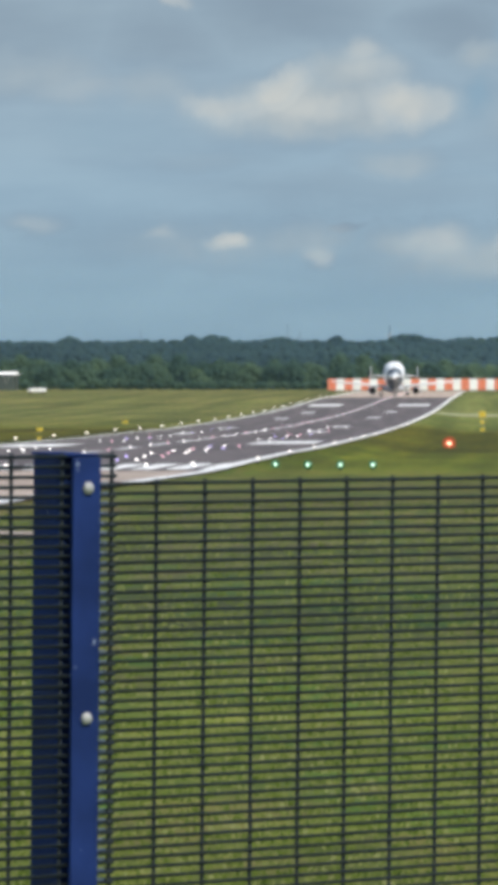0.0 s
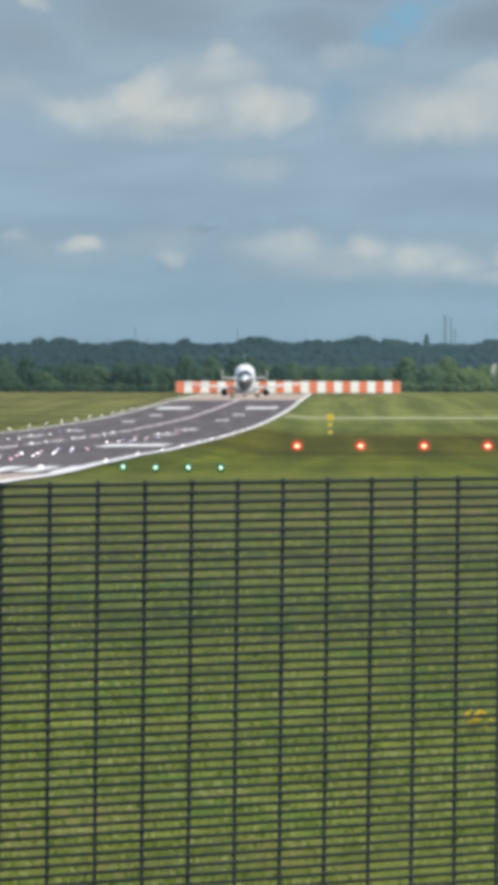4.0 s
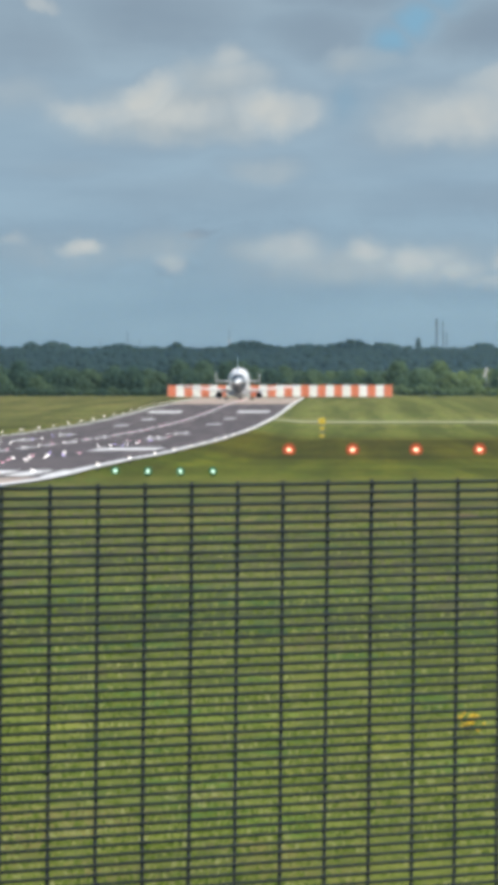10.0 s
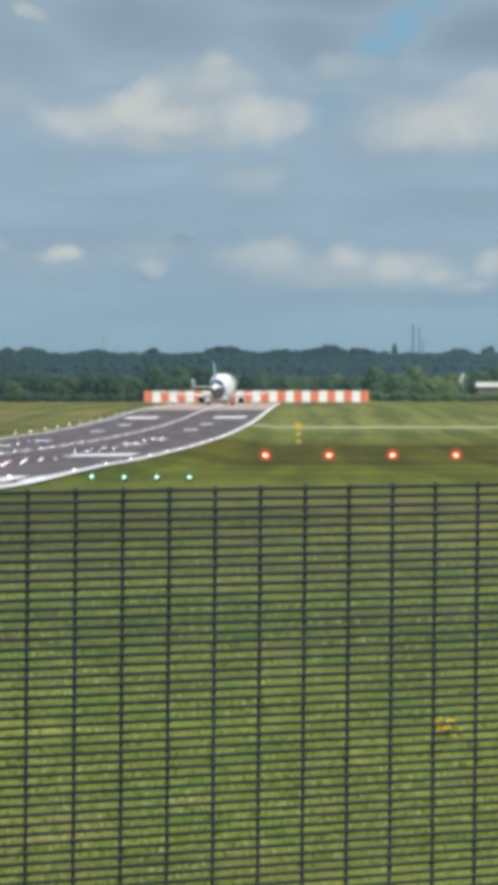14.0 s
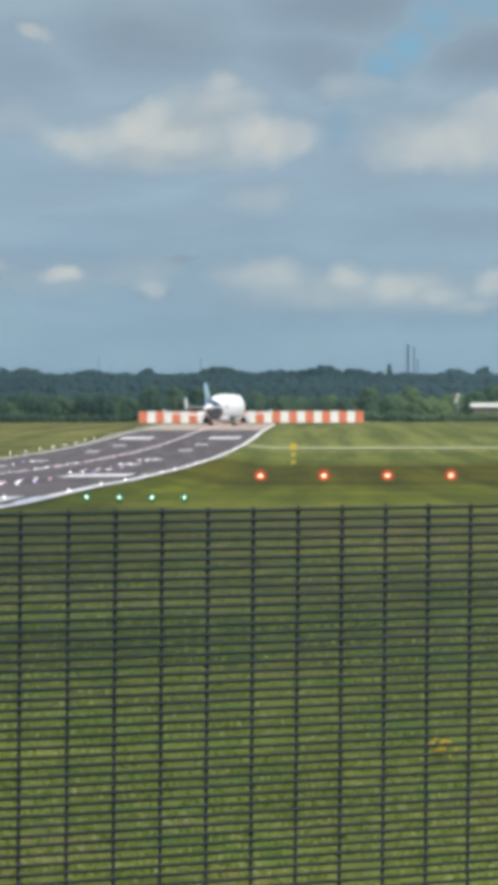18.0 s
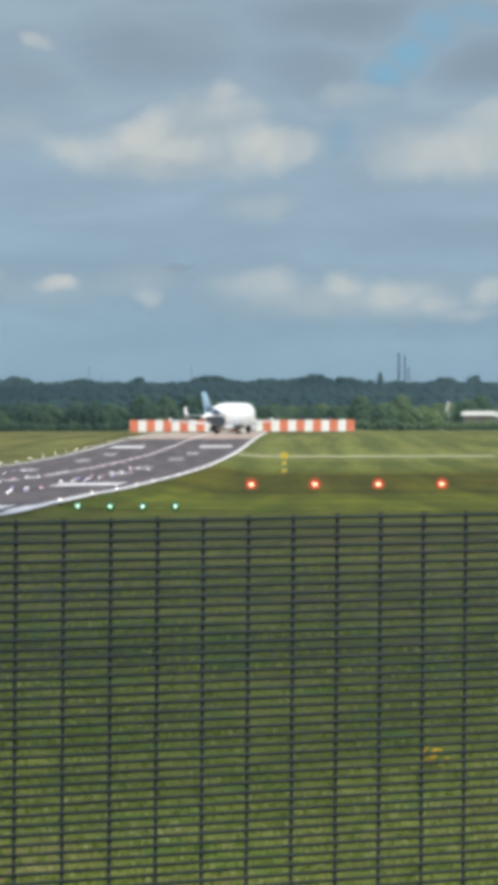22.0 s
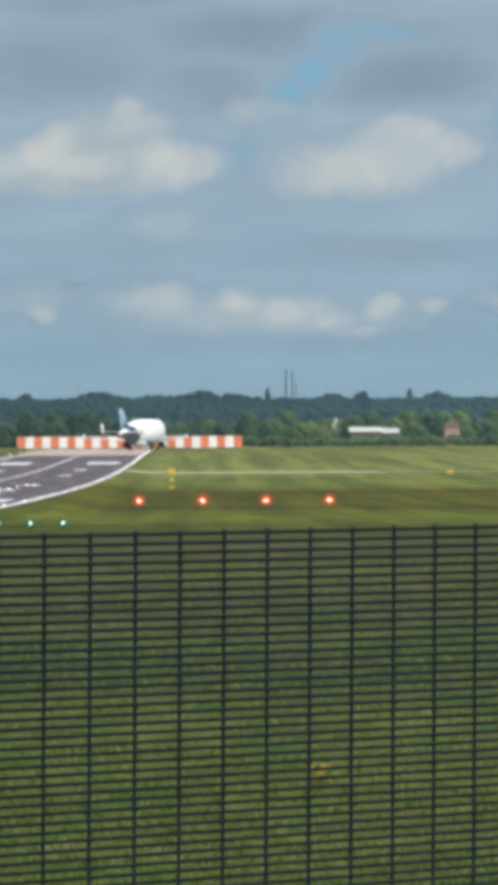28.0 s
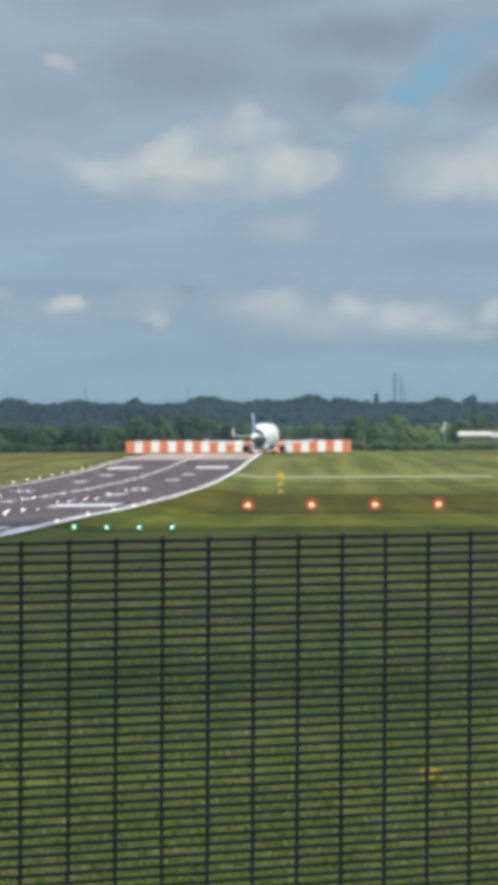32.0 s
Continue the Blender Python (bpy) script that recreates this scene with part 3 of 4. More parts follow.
def cumulus_mesh(seed, heaps, mat):
    """Flat-based heaps of cloud, one within or beside another: each with its place and its half sizes."""
    rnd = random.Random(seed)
    ico = bmesh.new()
    bmesh.ops.create_icosphere(ico, subdivisions=4, radius=1.0)
    ico.verts.index_update()
    ball = [v.co.copy() for v in ico.verts]
    tris = [tuple(v.index for v in f.verts) for f in ico.faces]
    ico.free()
    verts, faces = [], []
    for x, y, rx, ry in heaps:
        shift = Vector((rnd.uniform(0, 50), rnd.uniform(0, 50), rnd.uniform(0, 50)))
        i = len(verts)
        for p in ball:
            g = 1 + 0.16 * noise.noise(p * 1.9 + shift) + 0.12 * noise.noise(p * 5 + shift) + 0.06 * noise.noise(p * 12 + shift)
            verts.append((x + p.x * rx * g, y + p.y * ry * g, max(p.z * 0.35 * rx * g, -5 + 4 * noise.noise(p * 9 + shift))))
        faces += [tuple(i + j for j in t) for t in tris]
    me = bpy.data.meshes.new("backdrop_shade_cloud")
    me.from_pydata(verts, [], faces)
    me.polygons.foreach_set("use_smooth", [True] * len(me.polygons))
    me.materials.append(mat)
    return me


def make_shade_clouds():
    """A broken field of unseen cumulus added to shade the near grass, a thin deck of it above the woods."""
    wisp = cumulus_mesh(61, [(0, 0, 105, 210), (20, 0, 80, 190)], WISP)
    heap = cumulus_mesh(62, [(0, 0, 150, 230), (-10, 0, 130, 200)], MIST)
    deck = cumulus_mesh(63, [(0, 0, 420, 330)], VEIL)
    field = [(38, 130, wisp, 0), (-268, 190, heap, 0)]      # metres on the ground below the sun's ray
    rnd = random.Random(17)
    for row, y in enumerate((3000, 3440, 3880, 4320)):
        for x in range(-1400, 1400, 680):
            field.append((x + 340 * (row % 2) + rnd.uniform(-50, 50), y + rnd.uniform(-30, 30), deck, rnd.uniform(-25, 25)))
    # more unseen clouds that fill out the field
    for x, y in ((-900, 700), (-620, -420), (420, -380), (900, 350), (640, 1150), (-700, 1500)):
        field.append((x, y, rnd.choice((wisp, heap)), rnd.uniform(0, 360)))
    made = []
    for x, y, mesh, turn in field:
        ob = tagged(new("backdrop_shade_cloud", mesh), "unseen grey cumulus cloud added overhead to shade the ground", "cloud", "cumulus clouds overhead", "structure")
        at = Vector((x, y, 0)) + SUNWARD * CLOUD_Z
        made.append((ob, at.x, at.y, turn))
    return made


SHADE_CLOUDS = make_shade_clouds()


# ---- fence ----
def fence_frame():
    """Axes of the fence: along it, away from the viewer, up; it leans a little towards the viewer."""
    turn = radians(37)
    along = Vector((math.cos(turn), math.sin(turn), 0.001)).normalized()
    face = Vector((math.sin(turn), -math.cos(turn), 0))
    up = Vector((0, 0, 1)) + 0.0175 * face
    up = (up - along * up.dot(along)).normalized()
    away = up.cross(along)
    m = Matrix((along, away, up)).transposed().to_4x4()
    m.translation = Vector((-0.012, 6.556, EYE_Z - 0.134))
    return m


FENCE = fence_frame()
PITCH_U, PITCH_V, FENCE_H = 0.0762, 0.0127, 2.38


def make_fence():
    flat = mesh_of("wire", tube(0.0024, 0.0024, (-1.26, 0, 0), (1.26, 0, 0), 6), WIRE, True)
    upright = mesh_of("wire", tube(0.0026, 0.0026, (0, 0, -FENCE_H), (0, 0, 0.004), 6), WIRE, True)

    cut = mesh_of("wire_end", tube(0.0028, 0.0027, (-0.003, 0, 0), (0.013, 0, 0), 6), ZINC, True)

    def panel(u_first, count, top, back, label, over=0.004, cut_ends=False):
        p = thing("wire_fence", FENCE @ Matrix.Translation((u_first, back, top)), label, "fence", "wire fences")
        mid = (count - 1) * PITCH_U / 2
        for i in range(count):
            w = part("upright_wire", upright, None, p)
            w.location = (i * PITCH_U, 0.0042, 0)
        for j in range(int(FENCE_H / PITCH_V)):
            w = part("horizontal_wire", flat, None, p)
            w.location = (mid, 0, -j * PITCH_V - 0.001)
            w.scale = (((count - 1) * PITCH_U + 2 * over) / 2.52, 1, 1)
            if cut_ends:
                part("wire_end", cut, None, p).location = (-over + 0.006, 0, -j * PITCH_V - 0.001)

    label = "dark blue welded wire mesh security fence panel"
    panel(-0.4572 - 33 * PITCH_U, 34, 0.036, -0.008, label)
    panel(-0.4572 + PITCH_U, 33, 0.0, 0.002, label, 0.098, True)

    def post(u):
        p = thing("fence_post", FENCE @ Matrix.Translation((u, 0, 0)), "blue steel fence post with a bolted clamp bar", "fence post", "fence posts")
        part("post_tube", box(0.048, 0.062, 2.455, (0, 0.043, -2.42), 0.004), POST_BLUE, p)
        part("cap", box(0.047, 0.088, 0.004, (-0.002, 0.031, 0.0352), 0.0015), POST_BLUE, p)
        bar = part("clamp_bar", box(0.042, 0.006, 2.40, (0, -0.0155, -2.366), 0.0015), BAR_BLUE, p, "flat blue clamp bar")
        for k in range(8):
            b = bmesh.new()
            bmesh.ops.create_uvsphere(b, u_segments=14, v_segments=8, radius=0.0085)
            for v in b.verts:
                v.co.y = v.co.y * 0.8 if v.co.y < 0 else 0
            o = part("bolt", b, BOLT, bar, "grey domed bolt", True)
            o.location = (0.001, -0.0187, -0.005 - 0.294 * k)

    for k in (0, 33, -33):
        post(-0.5042 + k * PITCH_U)


# ---- aircraft ----
# stations from the tail: distance, half width, underside, top
BODY = [(0.0, 0.35, 6.5, 7.2), (1.5, 0.8, 6.0, 7.7), (4, 1.35, 5.2, 8.5), (8, 2.0, 4.2, 9.6), (12, 2.55, 3.3, 10.7), (16, 3.1, 2.6, 11.6), (20, 3.55, 2.1, 12.25),
        (24, 3.9, 1.9, 12.6), (32, 3.95, 1.85, 12.7), (40, 4.0, 1.85, 12.7), (45.5, 3.95, 1.85, 12.6), (47.6, 3.7, 1.85, 12.1), (49.0, 3.2, 1.85, 10.8),
        (50.2, 2.8, 1.9, 8.4), (52, 2.5, 2.0, 7.0), (54, 1.85, 2.4, 6.1), (55.5, 0.9, 3.0, 5.0), (56.1, 0.25, 3.6, 4.3)]


def body_ring(d, hw, lo, hi, grow=0.0, sides=28):
    ring = []
    mid, h = (lo + hi) / 2, (hi - lo) / 2
    for i in range(sides):
        a = 2 * math.pi * i / sides
        c, s = math.cos(a), math.sin(a)
        narrow = 1.0 if s > -0.1 else 1 - 0.22 * smooth(-s, 0.1, 0.8)
        p = 0.8 if s > 0 else 0.95
        c, s = math.copysign(abs(c) ** p, c), math.copysign(abs(s) ** p, s)
        ring.append(((hw + grow) * c * narrow, d, mid + (h + grow) * s))
    return ring


def body_at(d):
    for a, b in zip(BODY, BODY[1:]):
        if a[0] <= d <= b[0]:
            k = (d - a[0]) / (b[0] - a[0])
            return tuple(p + (q - p) * k for p, q in zip(a, b))
    return BODY[-1]


def blade(root, tip, thick):
    """A wing or fin between two chords; each chord: leading point, trailing point."""
    rings = []
    for (le, te), t in ((root, thick), (tip, thick * 0.5)):
        le, te = Vector(le), Vector(te)
        span = (Vector(tip[0]) - Vector(root[0])).normalized()
        n = (te - le).cross(span).normalized() * t
        pts = [le, le.lerp(te, 0.08) + n * 0.75, le.lerp(te, 0.35) + n, le.lerp(te, 0.7) + n * 0.55, te, le.lerp(te, 0.7) - n * 0.45, le.lerp(te, 0.35) - n * 0.8, le.lerp(te, 0.08) - n * 0.6]
        rings.append(pts)
    return loft(rings)


def make_aircraft():
    ac = thing("cargo_aircraft", (0, 1800, 0), "white bulbous cargo aircraft with a blue tail on the runway", "aircraft")
    part("fuselage", loft([body_ring(*s) for s in BODY]), AIR_WHITE, ac, "bulging white fuselage", True)
    # slate-blue sweep and the underside's shade painted round the tail cone, a thin shell proud of the skin
    b = bmesh.new()
    rings = [body_ring(*body_at(d), grow=0.02) for d in (0.3, 1.5, 3, 4.5, 6, 7, 8, 9, 10, 11, 12, 13, 14, 15, 16, 17, 18)]
    grid = [[b.verts.new(p) for p in r] for r in rings]
    for j in range(len(grid) - 1):
        for i in range(28):
            zc = sum(v.co.z for v in (grid[j][i], grid[j + 1][i])) / 2
            d = rings[j][0][1]
            st = body_at(d)
            shaded_under = d > 1.4 and zc < st[2] + 0.42 * (st[3] - st[2])
            if zc < 13.8 - 0.68 * (d - 4) and (zc > 8.7 - 0.68 * (d - 4) or shaded_under):
                b.faces.new((grid[j][i], grid[j][(i + 1) % 28], grid[j + 1][(i + 1) % 28], grid[j + 1][i]))
    bmesh.ops.delete(b, geom=[v for v in b.verts if not v.link_faces], context="VERTS")
    bmesh.ops.recalc_face_normals(b, faces=b.faces)
    part("sweep_and_shade", b, AIR_TAIL, ac, "dark slate-blue tail sweep with the shaded underside painted in", True)
    part("tail_fin", blade(((0, 11.0, 10.0), (0, 4.2, 8.6)), ((0, 2.6, 17.2), (0, -0.4, 17.1)), 0.12), AIR_BLUE, ac, "swept blue tail fin", True)
    part("rudder", blade(((0, 4.1, 8.6), (0, 1.9, 7.9)), ((0, -0.45, 17.0), (0, -1.4, 16.9)), 0.07), AIR_BLUE, ac, "blue rudder")
    for s in (-1, 1):
        part("tailplane", blade(((s * 0.8, 8.5, 7.3), (s * 0.8, 2.6, 7.2)), ((s * 8.35, 4.2, 7.6), (s * 8.35, 1.2, 7.6)), 0.34), AIR_WHITE, ac, "", True)
        part("end_fin", blade(((s * 8.4, 5.0, 6.6), (s * 8.4, 1.0, 6.6)), ((s * 8.4, 2.7, 10.9), (s * 8.4, 0.5, 10.9)), 0.2), AIR_WHITE, ac, "upright white fin on the tailplane tip", True)
        part("wing", blade(((s * 2.6, 35.0, 3.5), (s * 2.6, 24.6, 3.4)), ((s * 22.3, 21.4, 5.4), (s * 22.3, 18.3, 5.4)), 0.62), AIR_WHITE, ac, "swept white wing", True)
        part("wingtip_fence", blade(((s * 22.35, 21.6, 4.9), (s * 22.35, 18.2, 4.9)), ((s * 22.35, 19.6, 6.6), (s * 22.35, 18.2, 6.6)), 0.08), AIR_WHITE, ac)
        e = [(28.6, 0.62), (30.0, 1.0), (31.6, 1.36), (33.2, 1.46), (34.4, 1.42), (35.0, 1.28)]
        ring = lambda d, r: [(s * 7.95 + r * math.cos(a), d, 2.05 + r * math.sin(a)) for a in (2 * math.pi * i / 18 for i in range(18))]
        eng = part("engine", loft([ring(d, r) for d, r in e]), AIR_GREY, ac, "grey engine nacelle", True)
        part("exhaust", tube(0.95, 0.98, (s * 7.95, 28.4, 2.05), (s * 7.95, 30.1, 2.05), 18), DARK, eng, "dark engine exhaust", True)
        part("intake", tube(1.2, 1.15, (s * 7.95, 34.9, 2.05), (s * 7.95, 35.06, 2.05), 18), DARK, eng, "dark engine intake")
        part("pylon", box(0.35, 4.2, 1.2, (s * 7.95, 31.4, 3.0), 0.1), AIR_GREY, ac)
        gear = part("main_gear", tube(0.22, 0.2, (s * 4.8, 26.4, 0.7), (s * 4.2, 26.4, 3.6), 10), STEEL, ac)
        for dy in (-0.7, 0.7):
            for dx in (-0.46, 0.46):
                b = bmesh.new()
                bmesh.ops.create_cone(b, cap_ends=True, segments=18, radius1=0.64, radius2=0.64, depth=0.42, matrix=Matrix.Translation((s * 4.8 + dx, 26.4 + dy, 0.64)) @ Matrix.Rotation(math.pi / 2, 4, "Y"))
                bmesh.ops.bevel(b, geom=[ed for ed in b.edges if len({f.normal.to_tuple(1) for f in ed.link_faces}) == 2 and any(len(f.verts) > 4 for f in ed.link_faces)], offset=0.1, segments=2, affect="EDGES")
                part("tyre", b, DARK, gear, "black tyre", True)
    nose = part("nose_gear", tube(0.16, 0.14, (0, 49.3, 0.5), (0, 49.6, 2.6), 10), STEEL, ac)
    for dx in (-0.3, 0.3):
        part("tyre", tube(0.5, 0.5, (dx - 0.16, 49.3, 0.5), (dx + 0.16, 49.3, 0.5), 18), DARK, nose, "black tyre")
    part("cockpit_window", box(3.6, 0.5, 0.7, (0, 53.6, 5.0), 0.15), GLASS, ac, "dark cockpit window band")
    part("belly_fairing", loft([[(4.2 * k * math.cos(a), d, 2.6 + 1.35 * k * math.sin(a)) for a in (2 * math.pi * i / 16 for i in range(16))] for d, k in ((20, 0.5), (23, 0.85), (28, 1.0), (34, 1.0), (38, 0.8), (40, 0.5))]), AIR_GREY, ac, "", True)
    lamp = bmesh.new()
    bmesh.ops.create_uvsphere(lamp, u_segments=8, v_segments=6, radius=0.16, matrix=Matrix.Translation((0, -0.05, 6.85)))
    part("tail_light", lamp, LAMP_WHITE, ac, "small white tail light")
    return ac


# ---- blast barrier ----
def make_barrier():
    y, x0, pitch, n, h = 2150.0, -32.0, 3.64, 27, 5.3
    z = lie(15, y)
    wall = thing("blast_barrier", (x0, y, z), "red and white chequered jet blast barrier behind the runway end", "barrier")
    for i in range(n):
        b = bmesh.new()
        box(pitch - 0.06, 0.25, h - 0.3, (pitch * (i + 0.5), 0, 0.3), 0.05, b)
        for k in range(3):
            box(pitch - 0.3, 0.08, 0.12, (pitch * (i + 0.5), -0.14, 0.9 + 1.7 * k), 0, b)
        p = part("panel", b, WHITE if i % 2 else RED, wall, "white panel" if i % 2 else "red panel")
    post = mesh_of("support", tube(0.12, 0.12, (0, 2.4, 0), (0, 0.2, h - 0.6), 8), STEEL)
    for i in range(n + 1):
        o = part("support", post, None, wall)
        o.location = (pitch * i, 0, 0)
    part("rail", box(pitch * n, 0.3, 0.3, (pitch * n / 2, 0.25, 0)), STEEL, wall)


# ---- airfield lights and signs ----
def make_lights():
    # slope indicator units beside the runway
    unit = None
    for i in range(4):
        x, y = 6.85 + 9.05 * i, 700.0
        at = Matrix.Translation((x, y, lie(x, y)))
        if unit:
            copy_thing(unit, at)
            continue
        unit = thing("approach_light_unit", at, "approach slope light box on legs, glowing red", "airfield light", "slope light units")
        part("housing", box(1.5, 0.86, 0.66, (0, 0, 0.34), 0.05), STEEL, unit)
        # disc wider than the lens, glowing as the lamp's red halo
        lens = part("lens_window", tube(1.02, 0.98, (0, -0.44, 0.66), (0, -0.5, 0.66), 28), RED_HALO, unit, "round red disc with the lamp halo painted in")
        b = tube(0.24, 0.22, (0, -0.49, 0), (0, -0.56, 0), 20)
        bmesh.ops.transform(b, matrix=Matrix.Translation((0, 0, 0.66)) @ Matrix.Diagonal((1.45, 1, 0.9, 1)), verts=b.verts)
        part("lens", b, LAMP_RED_CORE, lens, "bright lamp lens")
        for sx in (-0.45, 0.45):
            for sy in (-0.35, 0.35):
                part("leg", tube(0.03, 0.03, (sx, sy, -0.1), (sx, sy, 0.36), 8), STEEL, unit)
    # green wing bar at the threshold
    lamp = None
    for i in range(4):
        x, y = -9.66 + 2.5 * i, 377.0
        at = Matrix.Translation((x, y, lie(x, y)))
        if lamp:
            copy_thing(lamp, at)
            continue
        lamp = thing("threshold_light", at, "small green threshold lamp on a short stem in the grass", "airfield light", "green threshold lamps")
        part("base", tube(0.17, 0.14, (0, 0, -0.05), (0, 0, 0.07), 12), DARK, lamp)
        part("stem", tube(0.035, 0.03, (0, 0, 0.05), (0, 0, 0.2), 8), STEEL, lamp)
        # oversized head: its dim green glow paints the lamp's halo
        b = bmesh.new()
        bmesh.ops.create_uvsphere(b, u_segments=14, v_segments=8, radius=0.33, matrix=Matrix.Translation((0, 0, 0.36)))
        head = part("head", b, LAMP_GREEN_HALO, lamp, "green lamp head enlarged to carry its halo", True)
        b = bmesh.new()
        bmesh.ops.create_uvsphere(b, u_segments=10, v_segments=6, radius=0.13, matrix=Matrix.Translation((0, -0.26, 0.36)))
        part("lens", b, LAMP_GREEN_CORE, head, "bright green lens", True)
    # white lamps along both edges
    edge = thing("runway_edge_light", on_runway(EDGE_R + 0.5, 382), "small white runway edge lamp on a stem", "airfield light", "runway edge lamps")
    part("base", tube(0.15, 0.12, (0, 0, -0.05), (0, 0, 0.06), 10), DARK, edge)
    part("stem", tube(0.03, 0.03, (0, 0, 0.04), (0, 0, 0.3), 8), STEEL, edge)
    b = bmesh.new()
    bmesh.ops.create_uvsphere(b, u_segments=10, v_segments=6, radius=0.09, matrix=Matrix.Translation((0, 0, 0.40)))
    part("globe", b, LAMP_EDGE, edge, "glowing white globe", True)
    for k in range(31):
        y = 382 + 55 * k
        for a in (EDGE_R + 0.5, EDGE_L - 1.2):
            if k or a < -50:
                copy_thing(edge, Matrix.Translation(on_runway(a, y)) @ Matrix.Scale(1.6 if a < -50 else 1.0, 4))
    # flush lamps on the centreline and across the touchdown zone
    def flush(mat, label):
        f = thing("inset_light", on_runway(CENTRE, 400, 0.05), label, "airfield light", "inset runway lamps")
        part("ring", tube(0.24, 0.2, (0, 0, -0.02), (0, 0, 0.05), 12), STEEL, f)
        part("lens", tube(0.13, 0.10, (0, 0, 0.05), (0, 0, 0.16), 10), mat, f, "glowing lens")
        return f
    white, rose = flush(LAMP_WHITE, "flush white runway lamp"), flush(LAMP_PINK, "flush rose-coloured runway lamp")
    rose.matrix_basis = Matrix.Translation(on_runway(CENTRE, 430, 0.05))
    for k in range(1, 56):
        y = 400 + 30 * k
        copy_thing(rose if k % 3 == 1 or y > 900 else white, Matrix.Translation(on_runway(CENTRE, y, 0.05)))
    rnd = random.Random(4)
    violet = flush(LAMP_VIOLET, "flush violet-tinted runway lamp")
    violet.matrix_basis = Matrix.Translation(on_runway(CENTRE - 9.0, 415, 0.05))
    for y in (400, 430, 460, 490, 520, 550, 655, 700, 745, 820, 900):
        for s in (-1, 1):
            for k in range(3):
                copy_thing(rnd.choice((rose, white, white, violet)), Matrix.Translation(on_runway(CENTRE + s * (9.0 + 1.6 * k), y, 0.05)))
    for k in range(12):
        copy_thing(white, Matrix.Translation(on_runway(EDGE_L + 3 + 3.5 * k, 366, 0.05)))


def make_sign(x, y, boards, label):
    s = thing("marker_board", (x, y, lie(x, y)), label, "airfield sign", "yellow marker boards")
    top = 0
    for w, z0, z1 in boards:
        part("board", box(w, 0.08, z1 - z0, (0, 0, z0), 0.02), YELLOW, s, "yellow board")
        top = max(top, z1)
    for sx in (-0.25, 0.25):
        part("leg", tube(0.04, 0.04, (sx, 0.07, -0.1), (sx, 0.07, top - 0.1), 8), STEEL, s)


# ---- trees ----
def crown_mesh(seed, h, spread, n_blobs, leaf, mat, pointed=False):
    rnd = random.Random(seed)
    verts, faces = [], []
    for k in range(n_blobs):
        f = (k + 0.5) / n_blobs
        a = k * 2.4 + rnd.uniform(-0.5, 0.5)
        z = h * (0.30 + 0.58 * f)
        rad = spread * (0.5 * (1 - f) + 0.05 if pointed else 0.62 * math.sin(math.pi * (0.2 + 0.75 * f)))
        c = Vector((rad * math.cos(a), rad * math.sin(a), z))
        r = spread * (rnd.uniform(0.16, 0.24) + 0.16 * (1 - f) if pointed else rnd.uniform(0.24, 0.40))
        for _ in range(90):
            v = Vector((rnd.gauss(0, 1), rnd.gauss(0, 1), rnd.gauss(0, 1))).normalized()
            p = c + Vector((v.x * r, v.y * r, v.z * r * 0.8)) * rnd.uniform(0.70, 1.30)
            t = (v + Vector((rnd.uniform(-0.3, 0.3), rnd.uniform(-0.3, 0.3), rnd.uniform(0.0, 0.4)))).normalized()
            u = t.orthogonal().normalized()
            w = t.cross(u)
            s = leaf * rnd.uniform(0.5, 1.05)
            i = len(verts)
            verts += [p + u * s, p + w * s * 0.8 + t * s * 0.25, p - u * s * 0.9, p - w * s * 0.8 + t * s * 0.2]
            faces += [(i, i + 1, i + 2), (i, i + 2, i + 3)]
        i = len(verts)
        ico = bmesh.new()
        bmesh.ops.create_icosphere(ico, subdivisions=1, radius=r * 0.84)
        for v in ico.verts:
            verts.append(c + v.co * rnd.uniform(0.8, 1.1))
        ico.verts.index_update()
        faces += [tuple(i + v.index for v in fc.verts) for fc in ico.faces]
        ico.free()
    me = bpy.data.meshes.new("crown")
    me.from_pydata(verts, [], faces)
    me.polygons.foreach_set("use_smooth", [True] * len(me.polygons))
    me.materials.append(mat)
    return me


def make_tree_kind(name, seed, h, spread, blobs, leaf, label, category, at, group, pointed=False):
    t = thing(name, at, label, category, group)
    rnd = random.Random(seed)
    b = tube(0.035 * h, 0.016 * h, (0, 0, -0.3), (0, 0, h * 0.62), 8)
    for k in range(5):
        a = k * 1.26 + rnd.random()
        z = h * (0.28 + 0.07 * k)
        tube(0.014 * h, 0.005 * h, (0, 0, z), (spread * 0.5 * math.cos(a), spread * 0.5 * math.sin(a), z + h * 0.2), 6, b)
    part("trunk", b, BARK, t)
    part("crown", crown_mesh(seed, h, spread, blobs, leaf, HAZY_FAR_LEAVES if pointed else LEAVES, pointed), None, t)
    return t


